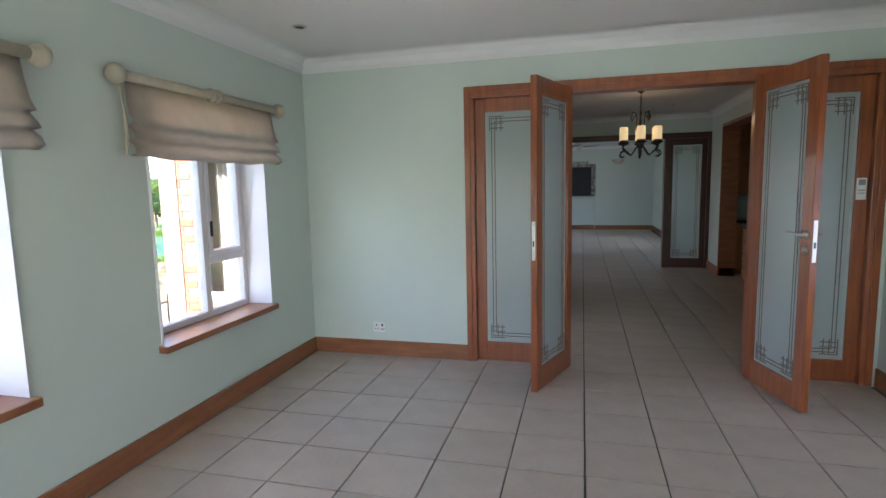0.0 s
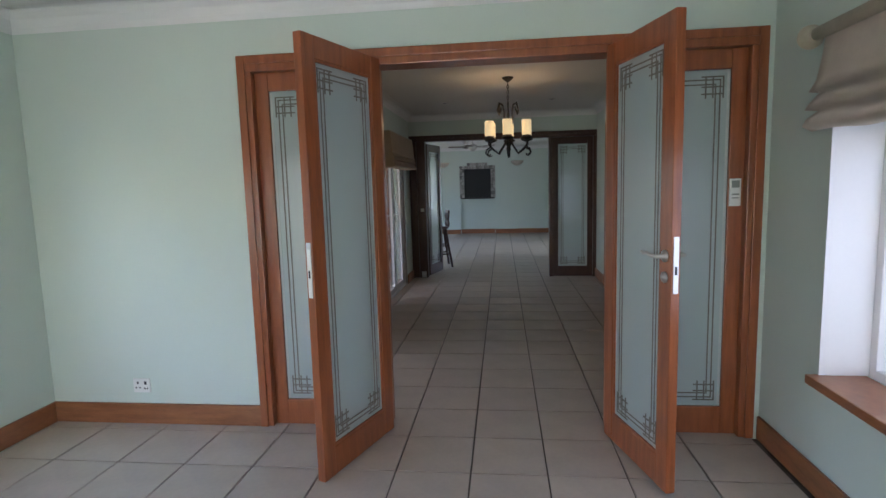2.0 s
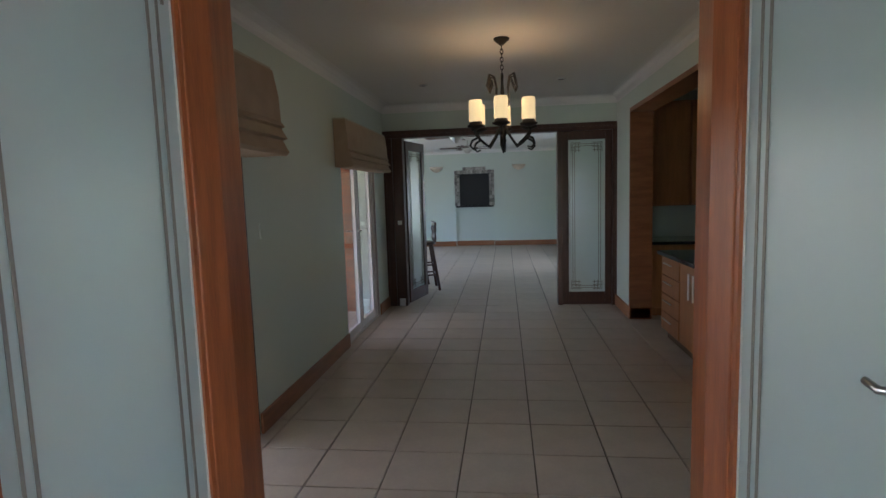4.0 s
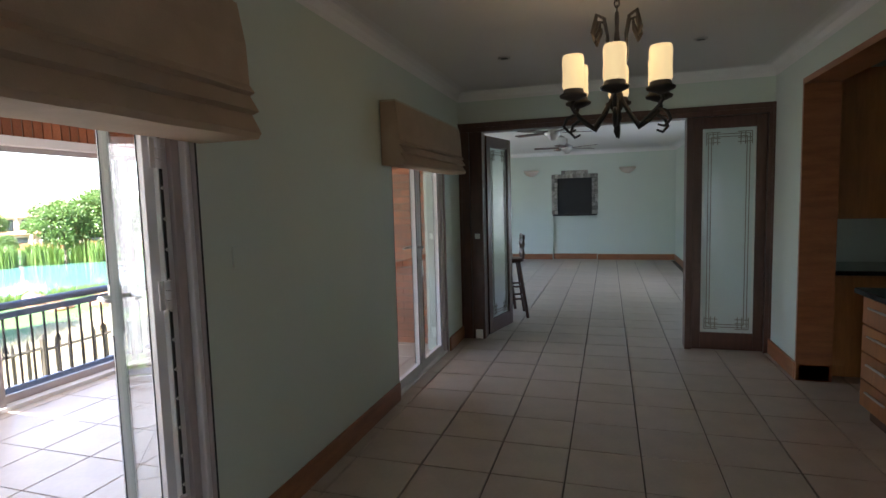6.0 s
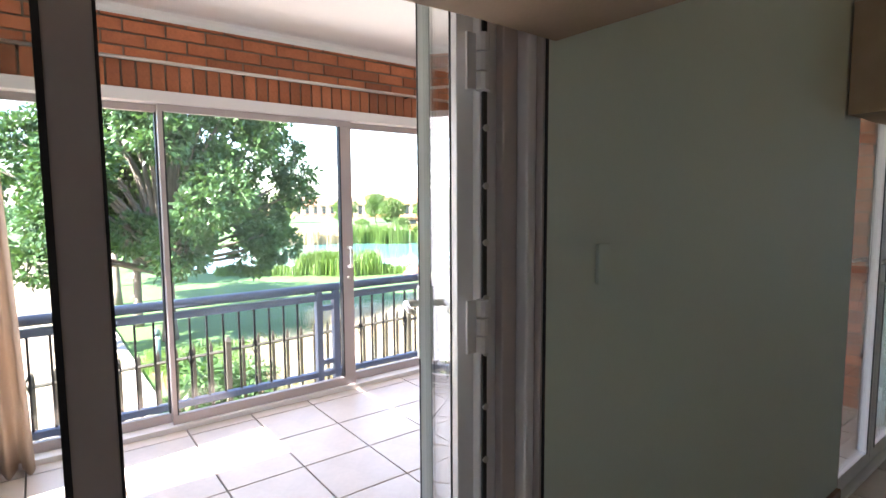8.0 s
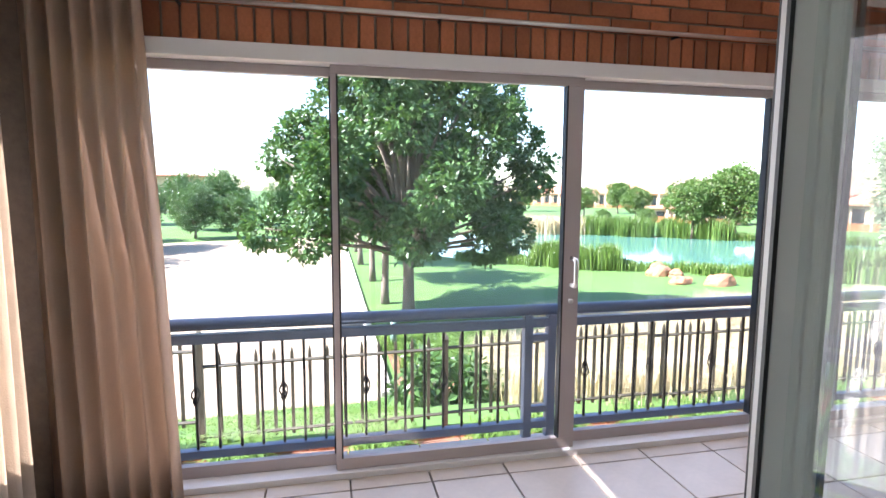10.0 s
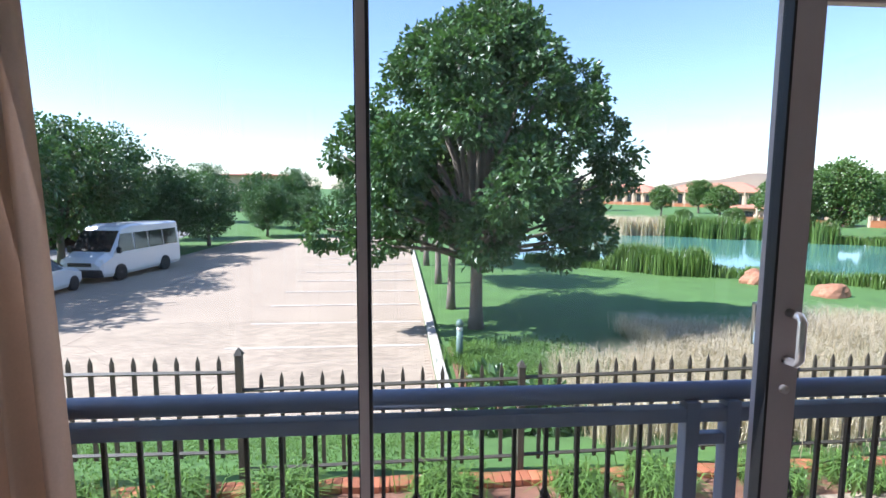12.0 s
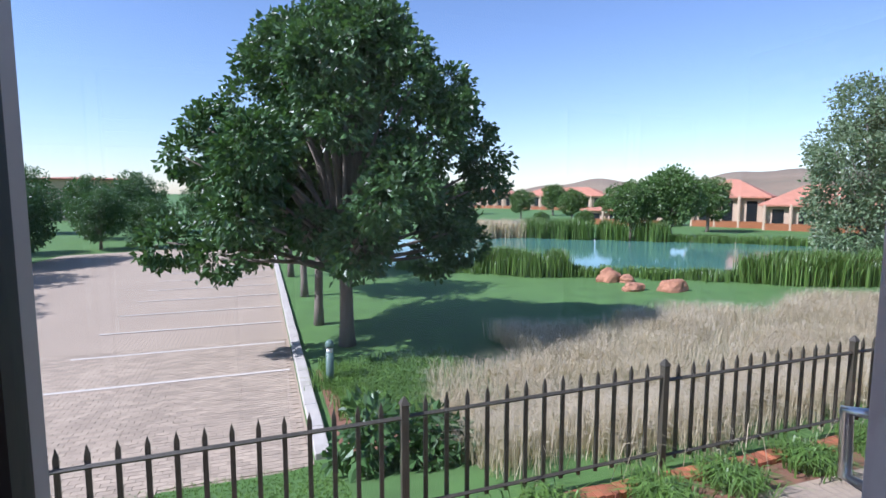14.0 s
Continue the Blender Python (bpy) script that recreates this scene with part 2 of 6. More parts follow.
def sweep(bm, pts, radii, seg=8):
    """A round bar along a line of points."""
    pts = [Vector(p) for p in pts]
    if not isinstance(radii, (list, tuple)):
        radii = [radii] * len(pts)
    rings = []
    for i, p in enumerate(pts):
        d = (pts[min(i + 1, len(pts) - 1)] - pts[max(i - 1, 0)]).normalized()
        q = d.to_track_quat("Z", "Y")
        rings.append([bm.verts.new(p + q @ Vector((radii[i] * math.cos(a), radii[i] * math.sin(a), 0))) for a in (2 * math.pi * k / seg for k in range(seg))])
    for a, b in zip(rings, rings[1:]):
        best = min(range(seg), key=lambda s: sum((a[k].co - b[(k + s) % seg].co).length for k in (0, seg // 2)))
        for k in range(seg):
            bm.faces.new((a[k], a[(k + 1) % seg], b[(k + 1 + best) % seg], b[(k + best) % seg]))
    bm.faces.new(rings[0][::-1])
    bm.faces.new(rings[-1])
    return bm


def lathe(bm, profile, at=(0, 0, 0), seg=20, axis="z"):
    rings = []
    for r, h in profile:
        ring = []
        for k in range(seg):
            a = 2 * math.pi * k / seg
            c, s = r * math.cos(a), r * math.sin(a)
            co = {"z": (c, s, h), "y": (c, h, s), "x": (h, c, s)}[axis]
            ring.append(bm.verts.new(Vector(co) + Vector(at)))
        rings.append(ring)
    for a, b in zip(rings, rings[1:]):
        for k in range(seg):
            bm.faces.new((a[k], a[(k + 1) % seg], b[(k + 1) % seg], b[k]))
    bm.faces.new(rings[0][::-1])
    bm.faces.new(rings[-1])
    bmesh.ops.recalc_face_normals(bm, faces=bm.faces[:])
    return bm


def part(name, bm, mat, parent=None, label="", smooth=False, shadow=True):
    """Links a bmesh as one mesh object under a thing or part."""
    bm.transform(Matrix.Scale(U, 4))
    me = bpy.data.meshes.new(name)
    bm.to_mesh(me)
    bm.free()
    me.materials.append(mat)
    if smooth:
        me.polygons.foreach_set("use_smooth", [True] * len(me.polygons))
    ob = new(name, me)
    ob.parent = parent
    if label:
        ob["label"] = label
    ob.visible_shadow = shadow
    return ob


def B():
    return bmesh.new()


def thing(name, at, label, category, group="", turn=0):
    e = new(name)
    e.matrix_world = pose(at[0] * U, at[1] * U, at[2] * U, 0, 0, turn)
    e.empty_display_size = 0.1
    return tagged(e, label, category, group)


def place(ob, at, turn=0, scale=1.0):
    return copy_thing(ob, pose(at[0] * U, at[1] * U, at[2] * U, 0, 0, turn) @ Matrix.Scale(scale, 4))


def structure(name, bm, mat, label, category="", kind="structure", smooth=False):
    ob = part(name, bm, mat, None, "", smooth)
    return tagged(ob, label, category or name.split("_")[0], "", kind)


def raw(name, verts, faces, mat, parent=None, label="", smooth=False):
    """One mesh from generated arrays."""
    me = bpy.data.meshes.new(name)
    me.from_pydata((np.asarray(verts, float) * U).tolist(), [], np.asarray(faces).tolist())
    me.materials.append(mat)
    if smooth:
        me.polygons.foreach_set("use_smooth", [True] * len(me.polygons))
    ob = new(name, me)
    ob.parent = parent
    if label:
        ob["label"] = label
    return ob


def wall_with_openings(name, axis, at, thick, lo, hi, top, openings, mat, label, bottom=-0.02):
    """A wall along x or y at its inner face, thick to its far side, with openings (from, to, sill, head)."""
    bm = B()

    def piece(a, b, z0, z1):
        if b - a > 1e-4 and z1 - z0 > 1e-4:
            if axis == "y":
                box(bm, at, a, z0, at + thick, b, z1)
            else:
                box(bm, a, at, z0, b, at + thick, z1)
    cur = lo
    for a, b, s, h in sorted(openings):
        piece(cur, a, bottom, top)
        piece(a, b, bottom, s)
        piece(a, b, h, top)
        cur = b
    piece(cur, hi, bottom, top)
    return structure(name, bm, mat, label, "wall")

# ---- the house: walls, ceilings ----
XL, XR, YD, H = -2.228, 1.86, 4.821, 2.40
XP = -0.832
Y2 = 9.84
XS = -3.476

wall_with_openings("wall_west", "y", XL, -0.22, -1.7, 4.82, H, [(1.37, 2.41, 0.55, 1.95), (3.136, 4.18, 0.55, 1.95)], M_WALL, "pale mint plaster wall with two windows")
wall_with_openings("wall_east", "y", XR, 0.22, -1.7, 4.82, H, [(1.37, 2.41, 0.55, 1.95), (3.19, 4.235, 0.55, 1.95)], M_WALL, "pale mint plaster wall with a window")
wall_with_openings("wall_south", "x", -1.7, -0.22, -2.45, 2.08, H, [(-1.6, 0.8, 0.05, 1.68)], M_WALL, "mint plaster wall with a wide unseen window added for light")
wall_with_openings("wall_divider", "x", YD, 0.20, -2.44, 2.08, H, [(-0.878, 1.808, -0.02, 2.087)], M_WALL, "mint plaster wall with a wide double-door opening")
wall_with_openings("wall_passage_west", "y", XP, -0.20, 5.021, 9.84, H, [(5.05, 6.34, -0.02, 1.98), (8.12, 9.34, -0.02, 1.98)], M_WALL, "mint plaster passage wall with two glass doorways")
wall_with_openings("wall_passage_east", "y", 1.87, 0.2, 5.021, 9.84, H, [(6.95, 9.144, -0.02, 2.13)], M_WALL, "mint plaster wall with a wide kitchen opening")
wall_with_openings("wall_second_divider", "x", Y2, 0.2, -3.6, 6.0, H, [(-0.83, 1.878, -0.02, 2.09), (3.05, 3.62, 0.98, 1.72)], M_WALL, "mint plaster wall with a second double-door opening")
# Unseen wall; its opening is added to let light into the room.
wall_with_openings("wall_family_west", "y", -3.4, -0.22, 10.04, 17.2, H, [(11.6, 14.8, 0.3, 2.05)], M_WALL, "unseen mint plaster wall with a wide opening added for light")
wall_with_openings("wall_family_east", "y", 1.91, 0.22, 10.04, 17.2, H, [(13.1, 14.1, 0.55, 1.95)], M_WALL, "mint plaster wall with a window")
wall_with_openings("wall_north", "x", 16.95, 0.25, -3.6, 2.13, H, [(-0.63, 0.32, -0.02, 1.90)], M_WALL, "mint plaster end wall round a built-in fireplace")
wall_with_openings("wall_kitchen_south", "x", 6.2, -0.2, 2.07, 6.0, H, [], M_WALL, "mint plaster kitchen wall")
wall_with_openings("wall_kitchen_east", "y", 5.8, 0.2, 6.2, 9.84, H, [], M_WALL, "mint plaster kitchen wall")

structure("ceiling_living", box(B(), -2.45, -1.92, H, 2.08, 4.9, H + 0.1), M_CEIL, "white painted living room ceiling")
structure("ceiling_passage", box(B(), -1.03, 4.9, H, 6.0, 9.9, H + 0.1), M_CEIL, "white painted passage ceiling")
structure("ceiling_family", box(B(), -3.62, 9.9, H, 2.13, 17.2, H + 0.1), M_CEIL, "white painted family room ceiling")
structure("ceiling_sunroom", box(B(), XS - 0.3, 4.83, 2.33, -1.03, 9.8, 2.43), M_CEIL, "white painted sunroom ceiling")
roof = B()
box(roof, -2.55, -2.1, 2.52, 6.2, 4.7, 2.62)
box(roof, -3.9, 4.7, 2.52, 6.2, 17.4, 2.62)
structure("roof", roof, M_ROOF, "terracotta roof over the house")


def cornice(name, runs, z, size=0.09):
    """A coved strip under the ceiling: each run from a to b along the inward normal n."""
    bm = B()
    for (ax, ay), (bx, by), (nx, ny) in runs:
        prof = [(0.004, -size)] + [(size * (1 - math.cos(a)) + 0.004, -size * (1 - math.sin(a))) for a in (0.3, 0.7, 1.1, 1.4)] + [(size + 0.02, -0.004), (0.004, -0.004)]
        ends = []
        for x, y in ((ax, ay), (bx, by)):
            ends.append([bm.verts.new((x + nx * d, y + ny * d, z + h)) for d, h in prof])
        n = len(prof)
        for k in range(n):
            bm.faces.new((ends[0][k], ends[0][(k + 1) % n], ends[1][(k + 1) % n], ends[1][k]))
        bm.faces.new(ends[0])
        bm.faces.new(ends[1][::-1])
    bmesh.ops.recalc_face_normals(bm, faces=bm.faces[:])
    return structure(name, bm, M_CORNICE, "white coved plaster cornice", "cornice")


cornice("trim_living", [((XL, -1.7), (XL, YD), (1, 0)), ((XL, YD), (XR, YD), (0, -1)), ((XR, -1.7), (XR, YD), (-1, 0))], H, 0.11)
cornice("trim_passage", [((XP, 5.03), (XP, Y2), (1, 0)), ((XP, Y2), (1.87, Y2), (0, -1)), ((1.87, 5.03), (1.87, Y2), (-1, 0)), ((XP, 5.021), (1.87, 5.021), (0, 1))], H, 0.09)
cornice("trim_family", [((-3.4, 16.95), (1.91, 16.95), (0, -1)), ((1.91, 10.05), (1.91, 16.95), (-1, 0))], H, 0.09)
cornice("trim_sunroom", [((XS + 0.03, 4.95), (XS + 0.03, 9.54), (1, 0)), ((XS, 9.54), (-1.05, 9.54), (0, -1))], 2.33, 0.05)


def skirting(name, runs, depth=0.018, height=0.125):
    bm = B()
    for (ax, ay), (bx, by), (nx, ny) in runs:
        x0, x1 = sorted((ax, bx + nx * depth)) if nx else sorted((ax, bx))
        y0, y1 = sorted((ay, by + ny * depth)) if ny else sorted((ay, by))
        if nx:
            x0, x1 = sorted((ax, ax + nx * depth))
        if ny:
            y0, y1 = sorted((ay, ay + ny * depth))
        box(bm, x0, y0, 0.001, x1, y1, height, 0.005)
    return structure(name, bm, M_SKIRT, "varnished red-brown timber skirting board", "skirting")


skirting("baseboard_living", [((XL + .001, -1.7), (XL + .001, YD - .02), (1, 0)), ((XL, YD - .001), (-0.88, YD - .001), (0, -1)), ((XR - .001, -1.7), (XR - .001, YD - .02), (-1, 0))])
skirting("baseboard_passage", [((XP + .001, 6.345), (XP + .001, 8.11), (1, 0)), ((XP + .001, 9.35), (XP + .001, 9.83), (1, 0)), ((1.869, 9.15), (1.869, 9.83), (-1, 0)), ((1.869, 5.03), (1.869, 6.94), (-1, 0)), ((1.87, 9.143), (2.07, 9.143), (0, -1))])
skirting("baseboard_family", [((-3.4, 16.949), (-0.64, 16.949), (0, -1)), ((0.33, 16.949), (1.9, 16.949), (0, -1)), ((1.909, 10.05), (1.909, 16.93), (-1, 0)), ((-0.63, 17.049), (0.32, 17.049), (0, -1))])

# ---- floors ----
structure("floor_slab", box(B(), -3.62, -1.92, -0.25, 6.0, 17.2, -0.012), M_GROUT, "dark grout bed under the floor tiles", "floor")

# ---- timber double doors between the rooms ----


def etched_pane(parent, w, z0, z1, name="pane"):
    """Frosted pane in the xz plane from x=0 to w, with double border lines and corner squares on both faces."""
    pane = part(name, box(B(), 0, -0.004, z0, w, 0.004, z1), M_FROST, parent, "frosted glass pane with an etched border")
    lines, pale = B(), B()
    for s in (-1, 1):
        y = s * 0.0055
        for inset, t in ((0.045, 0.007), (0.068, 0.007)):
            a, b, c, d = inset, w - inset, z0 + inset, z1 - inset
            for x0, x1, h0, h1 in ((a, b, c, c + t), (a, b, d - t, d), (a, a + t, c, d), (b - t, b, c, d)):
                box(lines, x0, y - 0.001, h0, x1, y + 0.001, h1)
        for cx, sx in ((0.03, 1), (w - 0.03, -1)):
            for cz, sz in ((z0 + 0.03, 1), (z1 - 0.03, -1)):
                for k in (0.0, 0.05, 0.085):
                    x0, x1 = sorted((cx + sx * k, cx + sx * (k + 0.007)))
                    h0, h1 = sorted((cz, cz + sz * 0.11))
                    box(lines, x0, y - 0.0014, h0, x1, y + 0.0014, h1)
                    h0, h1 = sorted((cz + sz * k, cz + sz * (k + 0.007)))
                    x0, x1 = sorted((cx, cx + sx * 0.11))
                    box(lines, x0, y - 0.0014, h0, x1, y + 0.0014, h1)
        for x0, x1 in ((0.004, 0.016), (w - 0.016, w - 0.004)):
            box(pale, x0, y - 0.001, z0 + 0.01, x1, y + 0.001, z1 - 0.01)
    part("etched_line", lines, M_ETCH, pane, "clear etched double border lines")
    part("etched_band", pale, M_ETCH_PALE, pane, "pale etched edge band")
    return pane


def timber_leaf(name, at, turn, w, h, wood, label, handle_side=0, group="timber double doors"):
    """A glazed leaf in its own xz plane from the hinge (x=0) to x=w."""
    t = thing(name, at, label, "door", group, turn)
    st, top, bot = 0.085, 0.10, 0.15
    part("stile", box(B(), 0, -0.021, 0.012, st, 0.021, h, 0.004), wood, t)
    part("stile", box(B(), w - st, -0.021, 0.012, w, 0.021, h, 0.004), wood, t)
    part("top_rail", box(B(), st, -0.020, h - top, w - st, 0.020, h, 0.003), wood, t)
    part("bottom_rail", box(B(), st, -0.020, 0.012, w - st, 0.020, bot, 0.003), wood, t)
    pane = etched_pane(t, w - 2 * st, bot, h - top)
    pane.location.x = st * U
    bead = B()
    for s in (-1, 1):
        y0, y1 = sorted((s * 0.006, s * 0.016))
        box(bead, st, y0, bot, st + 0.012, y1, h - top)
        box(bead, w - st - 0.012, y0, bot, w - st, y1, h - top)
        box(bead, st, y0, bot, w - st, y1, bot + 0.012)
        box(bead, st, y0, h - top - 0.012, w - st, y1, h - top)
    part("glazing_bead", bead, wood, t)
    if handle_side:
        plate = part("lock_plate", box(B(), w, -0.012, 0.90, w + 0.003, 0.012, 1.14, 0.001), M_STEEL, t, "brushed steel lock face plate")
        bm = B()
        box(bm, w + 0.003, -0.005, 0.98, w + 0.0045, 0.005, 1.015)
        part("keeper", bm, M_DARK, plate)
    if handle_side == 2:
        for s in (-1, 1):
            hb = B()
            lathe(hb, [(0.026, 0), (0.026, s * 0.006), (0.012, s * 0.010), (0.009, s * 0.045)], (w - 0.045, s * 0.021, 1.055), 16, "y")
            x = w - 0.045
            sweep(hb, [(x, s * 0.066, 1.055), (x - 0.03, s * 0.070, 1.057), (x - 0.06, s * 0.070, 1.065), (x - 0.09, s * 0.068, 1.058), (x - 0.115, s * 0.066, 1.065)], [0.009, 0.008, 0.007, 0.007, 0.006])
            part("handle", hb, M_STEEL, t, "curved chrome lever handle", True)
            kb = B()
            lathe(kb, [(0.024, 0), (0.024, s * 0.006), (0.010, s * 0.009), (0.008, s * 0.016)], (x, s * 0.021, 0.965), 16, "y")
            part("key_rose", kb, M_STEEL, t, "round chrome keyhole rose", True)
    if handle_side == 1:
        part("flush_bolt", box(B(), w, -0.010, 0.89, w + 0.004, 0.010, 1.11, 0.001), M_PLASTIC, t, "white flush bolt plate")
    return t


def timber_frame(name, y, x0, x1, px0, px1, h, wood, label, thick=0.14, left_panel=True):
    """Frame with two posts and glazed side panels; the gap between the posts is the doorway."""
    t = thing(name, (0, y, 0), label, "door frame")
    t["kind"] = "structure"
    left = ((x0, x0 + 0.055), (px0 - 0.055, px0)) if left_panel else ((x0, x0 + 0.10), (x0 + 0.106, px0))
    for a, b in (*left, (px1, px1 + 0.055), (x1 - 0.055, x1)):
        part("post", box(B(), a, -0.012, 0, b, thick, h - 0.07, 0.006), wood, t)
    part("head", box(B(), x0, -0.012, h - 0.07, x1, thick, h, 0.006), wood, t)
    arch = B()
    box(arch, x0 - 0.02, -0.022, 0, x0 + 0.025, -0.012, h + 0.015, 0.004)
    box(arch, x1 - 0.025, -0.022, 0, x1 + 0.02, -0.012, h + 0.015, 0.004)
    box(arch, x0 + 0.025, -0.022, h - 0.03, x1 - 0.025, -0.012, h + 0.015, 0.004)
    part("architrave", arch, wood, t)
    for a, b in ((x0 + 0.055, px0 - 0.055), (px1 + 0.055, x1 - 0.055)):
        if a < 0 and not left_panel:
            continue
        side = part("side_panel", box(B(), a, 0.03, 0.0, a + 0.075, 0.07, h - 0.07, 0.004), wood, t)
        part("stile", box(B(), b - 0.075, 0.03, 0.0, b, 0.07, h - 0.07, 0.004), wood, side)
        part("bottom_rail", box(B(), a + 0.075, 0.03, 0.0, b - 0.075, 0.07, 0.15, 0.004), wood, side)
        part("top_rail", box(B(), a + 0.075, 0.03, h - 0.17, b - 0.075, 0.07, h - 0.07, 0.004), wood, side)
        pane = etched_pane(t, b - a - 0.15, 0.15, h - 0.17)
        pane.location = ((a + 0.075) * U, 0.05 * U, 0)
    return t


timber_frame("door_frame_1", YD, -0.878, 1.808, -0.13, 1.083, 2.087, M_WOOD, "varnished red-brown timber frame with frosted side panels")
timber_leaf("door_1", (-0.125, YD - 0.01, 0), math.degrees(math.atan2(-0.585, -0.207)), 0.62, 2.045, M_WOOD, "open varnished timber door with frosted etched glass and flush bolt", 1)
timber_leaf("door_2", (1.08, YD - 0.01, 0), math.degrees(math.atan2(-0.581, 0.157)), 0.60, 2.045, M_WOOD, "open varnished timber door with frosted glass and chrome lever", 2)
# Shade is put into the dark wood colour of this frame and leaf.
timber_frame("door_frame_2", Y2, -0.83, 1.878, -0.60, 1.203, 2.09, M_DARK_SHADED_WOOD, "timber frame with shade put into its dark colour and a closed frosted side panel", left_panel=False)
timber_leaf("door_3", (-0.605, Y2 + 0.13, 0), 77, 0.60, 2.0, M_DARK_SHADED_WOOD, "open timber door with shade put into its dark colour and frosted etched glass", 1)

# ---- windows of the living room ----


def casement(name, x, y0, y1, side, label, flip=False):
    """Aluminium window in a wall along y: a fixed light and an opening sash, timber sill inside."""
    t = thing(name, (x, 0, 0), label, "window")
    t["kind"] = "structure"
    z0, z1, w, m = 0.55, 1.95, 0.04, y0 + (y1 - y0) * 0.60
    my = lambda a, b: (y0 + y1 - b, y0 + y1 - a) if flip else (a, b)
    fr = B()
    for a, b, c, d in ((y0, y0 + w, z0, z1), (y1 - w, y1, z0, z1), (y0 + w, y1 - w, z0, z0 + w), (y0 + w, y1 - w, z1 - w, z1), (m - 0.025, m + 0.025, z0 + w, z1 - w), (m + 0.025, y1 - w, 0.90, 0.95)):
        a, b = my(a, b)
        box(fr, -0.025, a, c, 0.025, b, d, 0.004)
    part("window_frame", fr, M_ALU, t)
    sash = B()
    for a, b, c, d in ((m + 0.028, m + 0.06, 0.952, z1 - 0.042), (y1 - 0.074, y1 - 0.042, 0.952, z1 - 0.042), (m + 0.06, y1 - 0.074, 0.952, 0.985), (m + 0.06, y1 - 0.074, z1 - 0.075, z1 - 0.042)):
        a, b = my(a, b)
        box(sash, -0.035, a, c, 0.035, b, d, 0.004)
    s = part("sash", sash, M_ALU, t)
    part("latch", box(B(), side * 0.036, my(m + 0.035, m + 0.05)[0], 1.08, side * 0.05, my(m + 0.035, m + 0.05)[1], 1.18, 0.003), M_DARK, s, "black sash latch")
    for a, b, c, d in ((y0 + w, m - 0.025, z0 + w, z1 - w), (m + 0.06, y1 - 0.074, 0.985, z1 - 0.075), (m + 0.025, y1 - w, z0 + w, 0.90)):
        a, b = my(a, b)
        part("pane", box(B(), -0.003, a, c, 0.003, b, d), M_GLASS, t, shadow=False)
    lo, hi = sorted((side * 0.03, side * 0.26))
    part("window_sill", box(B(), lo, y0 - 0.02, z0 - 0.035, hi, y1 + 0.02, z0 + 0.004, 0.006), M_SKIRT, t, "varnished timber sill")
    lo, hi = sorted((side * 0.026, side * 0.218))
    rv = B()
    box(rv, lo, y0 - 0.0, z0 + 0.006, hi, y0 + 0.003, z1)
    box(rv, lo, y1 - 0.003, z0 + 0.006, hi, y1, z1)
    part("reveal", rv, M_ALU, t, "white painted reveal")
    return t


casement("window_1", XL - 0.20, 3.136, 4.18, 1, "white aluminium window with casement sash and timber sill")
casement("window_2", XL - 0.20, 1.37, 2.41, 1, "white aluminium window with casement sash and timber sill")
casement("window_3", XR + 0.17, 3.19, 4.235, -1, "white aluminium window facing a brick wall", True)
casement("window_4", XR + 0.20, 1.37, 2.41, -1, "white aluminium window with timber sill")
casement("window_5", 1.91 + 0.17, 13.1, 14.1, -1, "white aluminium window in the family room")


# Unseen window, added so that light reaches the divider wall.
south = thing("window_8", (-0.4, -1.81, 0.05), "wide unseen white aluminium window added for light", "window")
south["kind"] = "structure"
for a, b, c, d in ((-1.2, -1.16, 0, 1.63), (1.16, 1.2, 0, 1.63), (-1.16, 1.16, 0, 0.04), (-1.16, 1.16, 1.59, 1.63), (-0.02, 0.02, 0.04, 1.59)):
    part("window_frame", box(B(), a, -0.025, c, b, 0.025, d, 0.004), M_ALU, south)
for a, b in ((-1.16, -0.02), (0.02, 1.16)):
    part("pane", box(B(), a, -0.003, 0.04, b, 0.003, 1.59), M_GLASS, south, shadow=False)


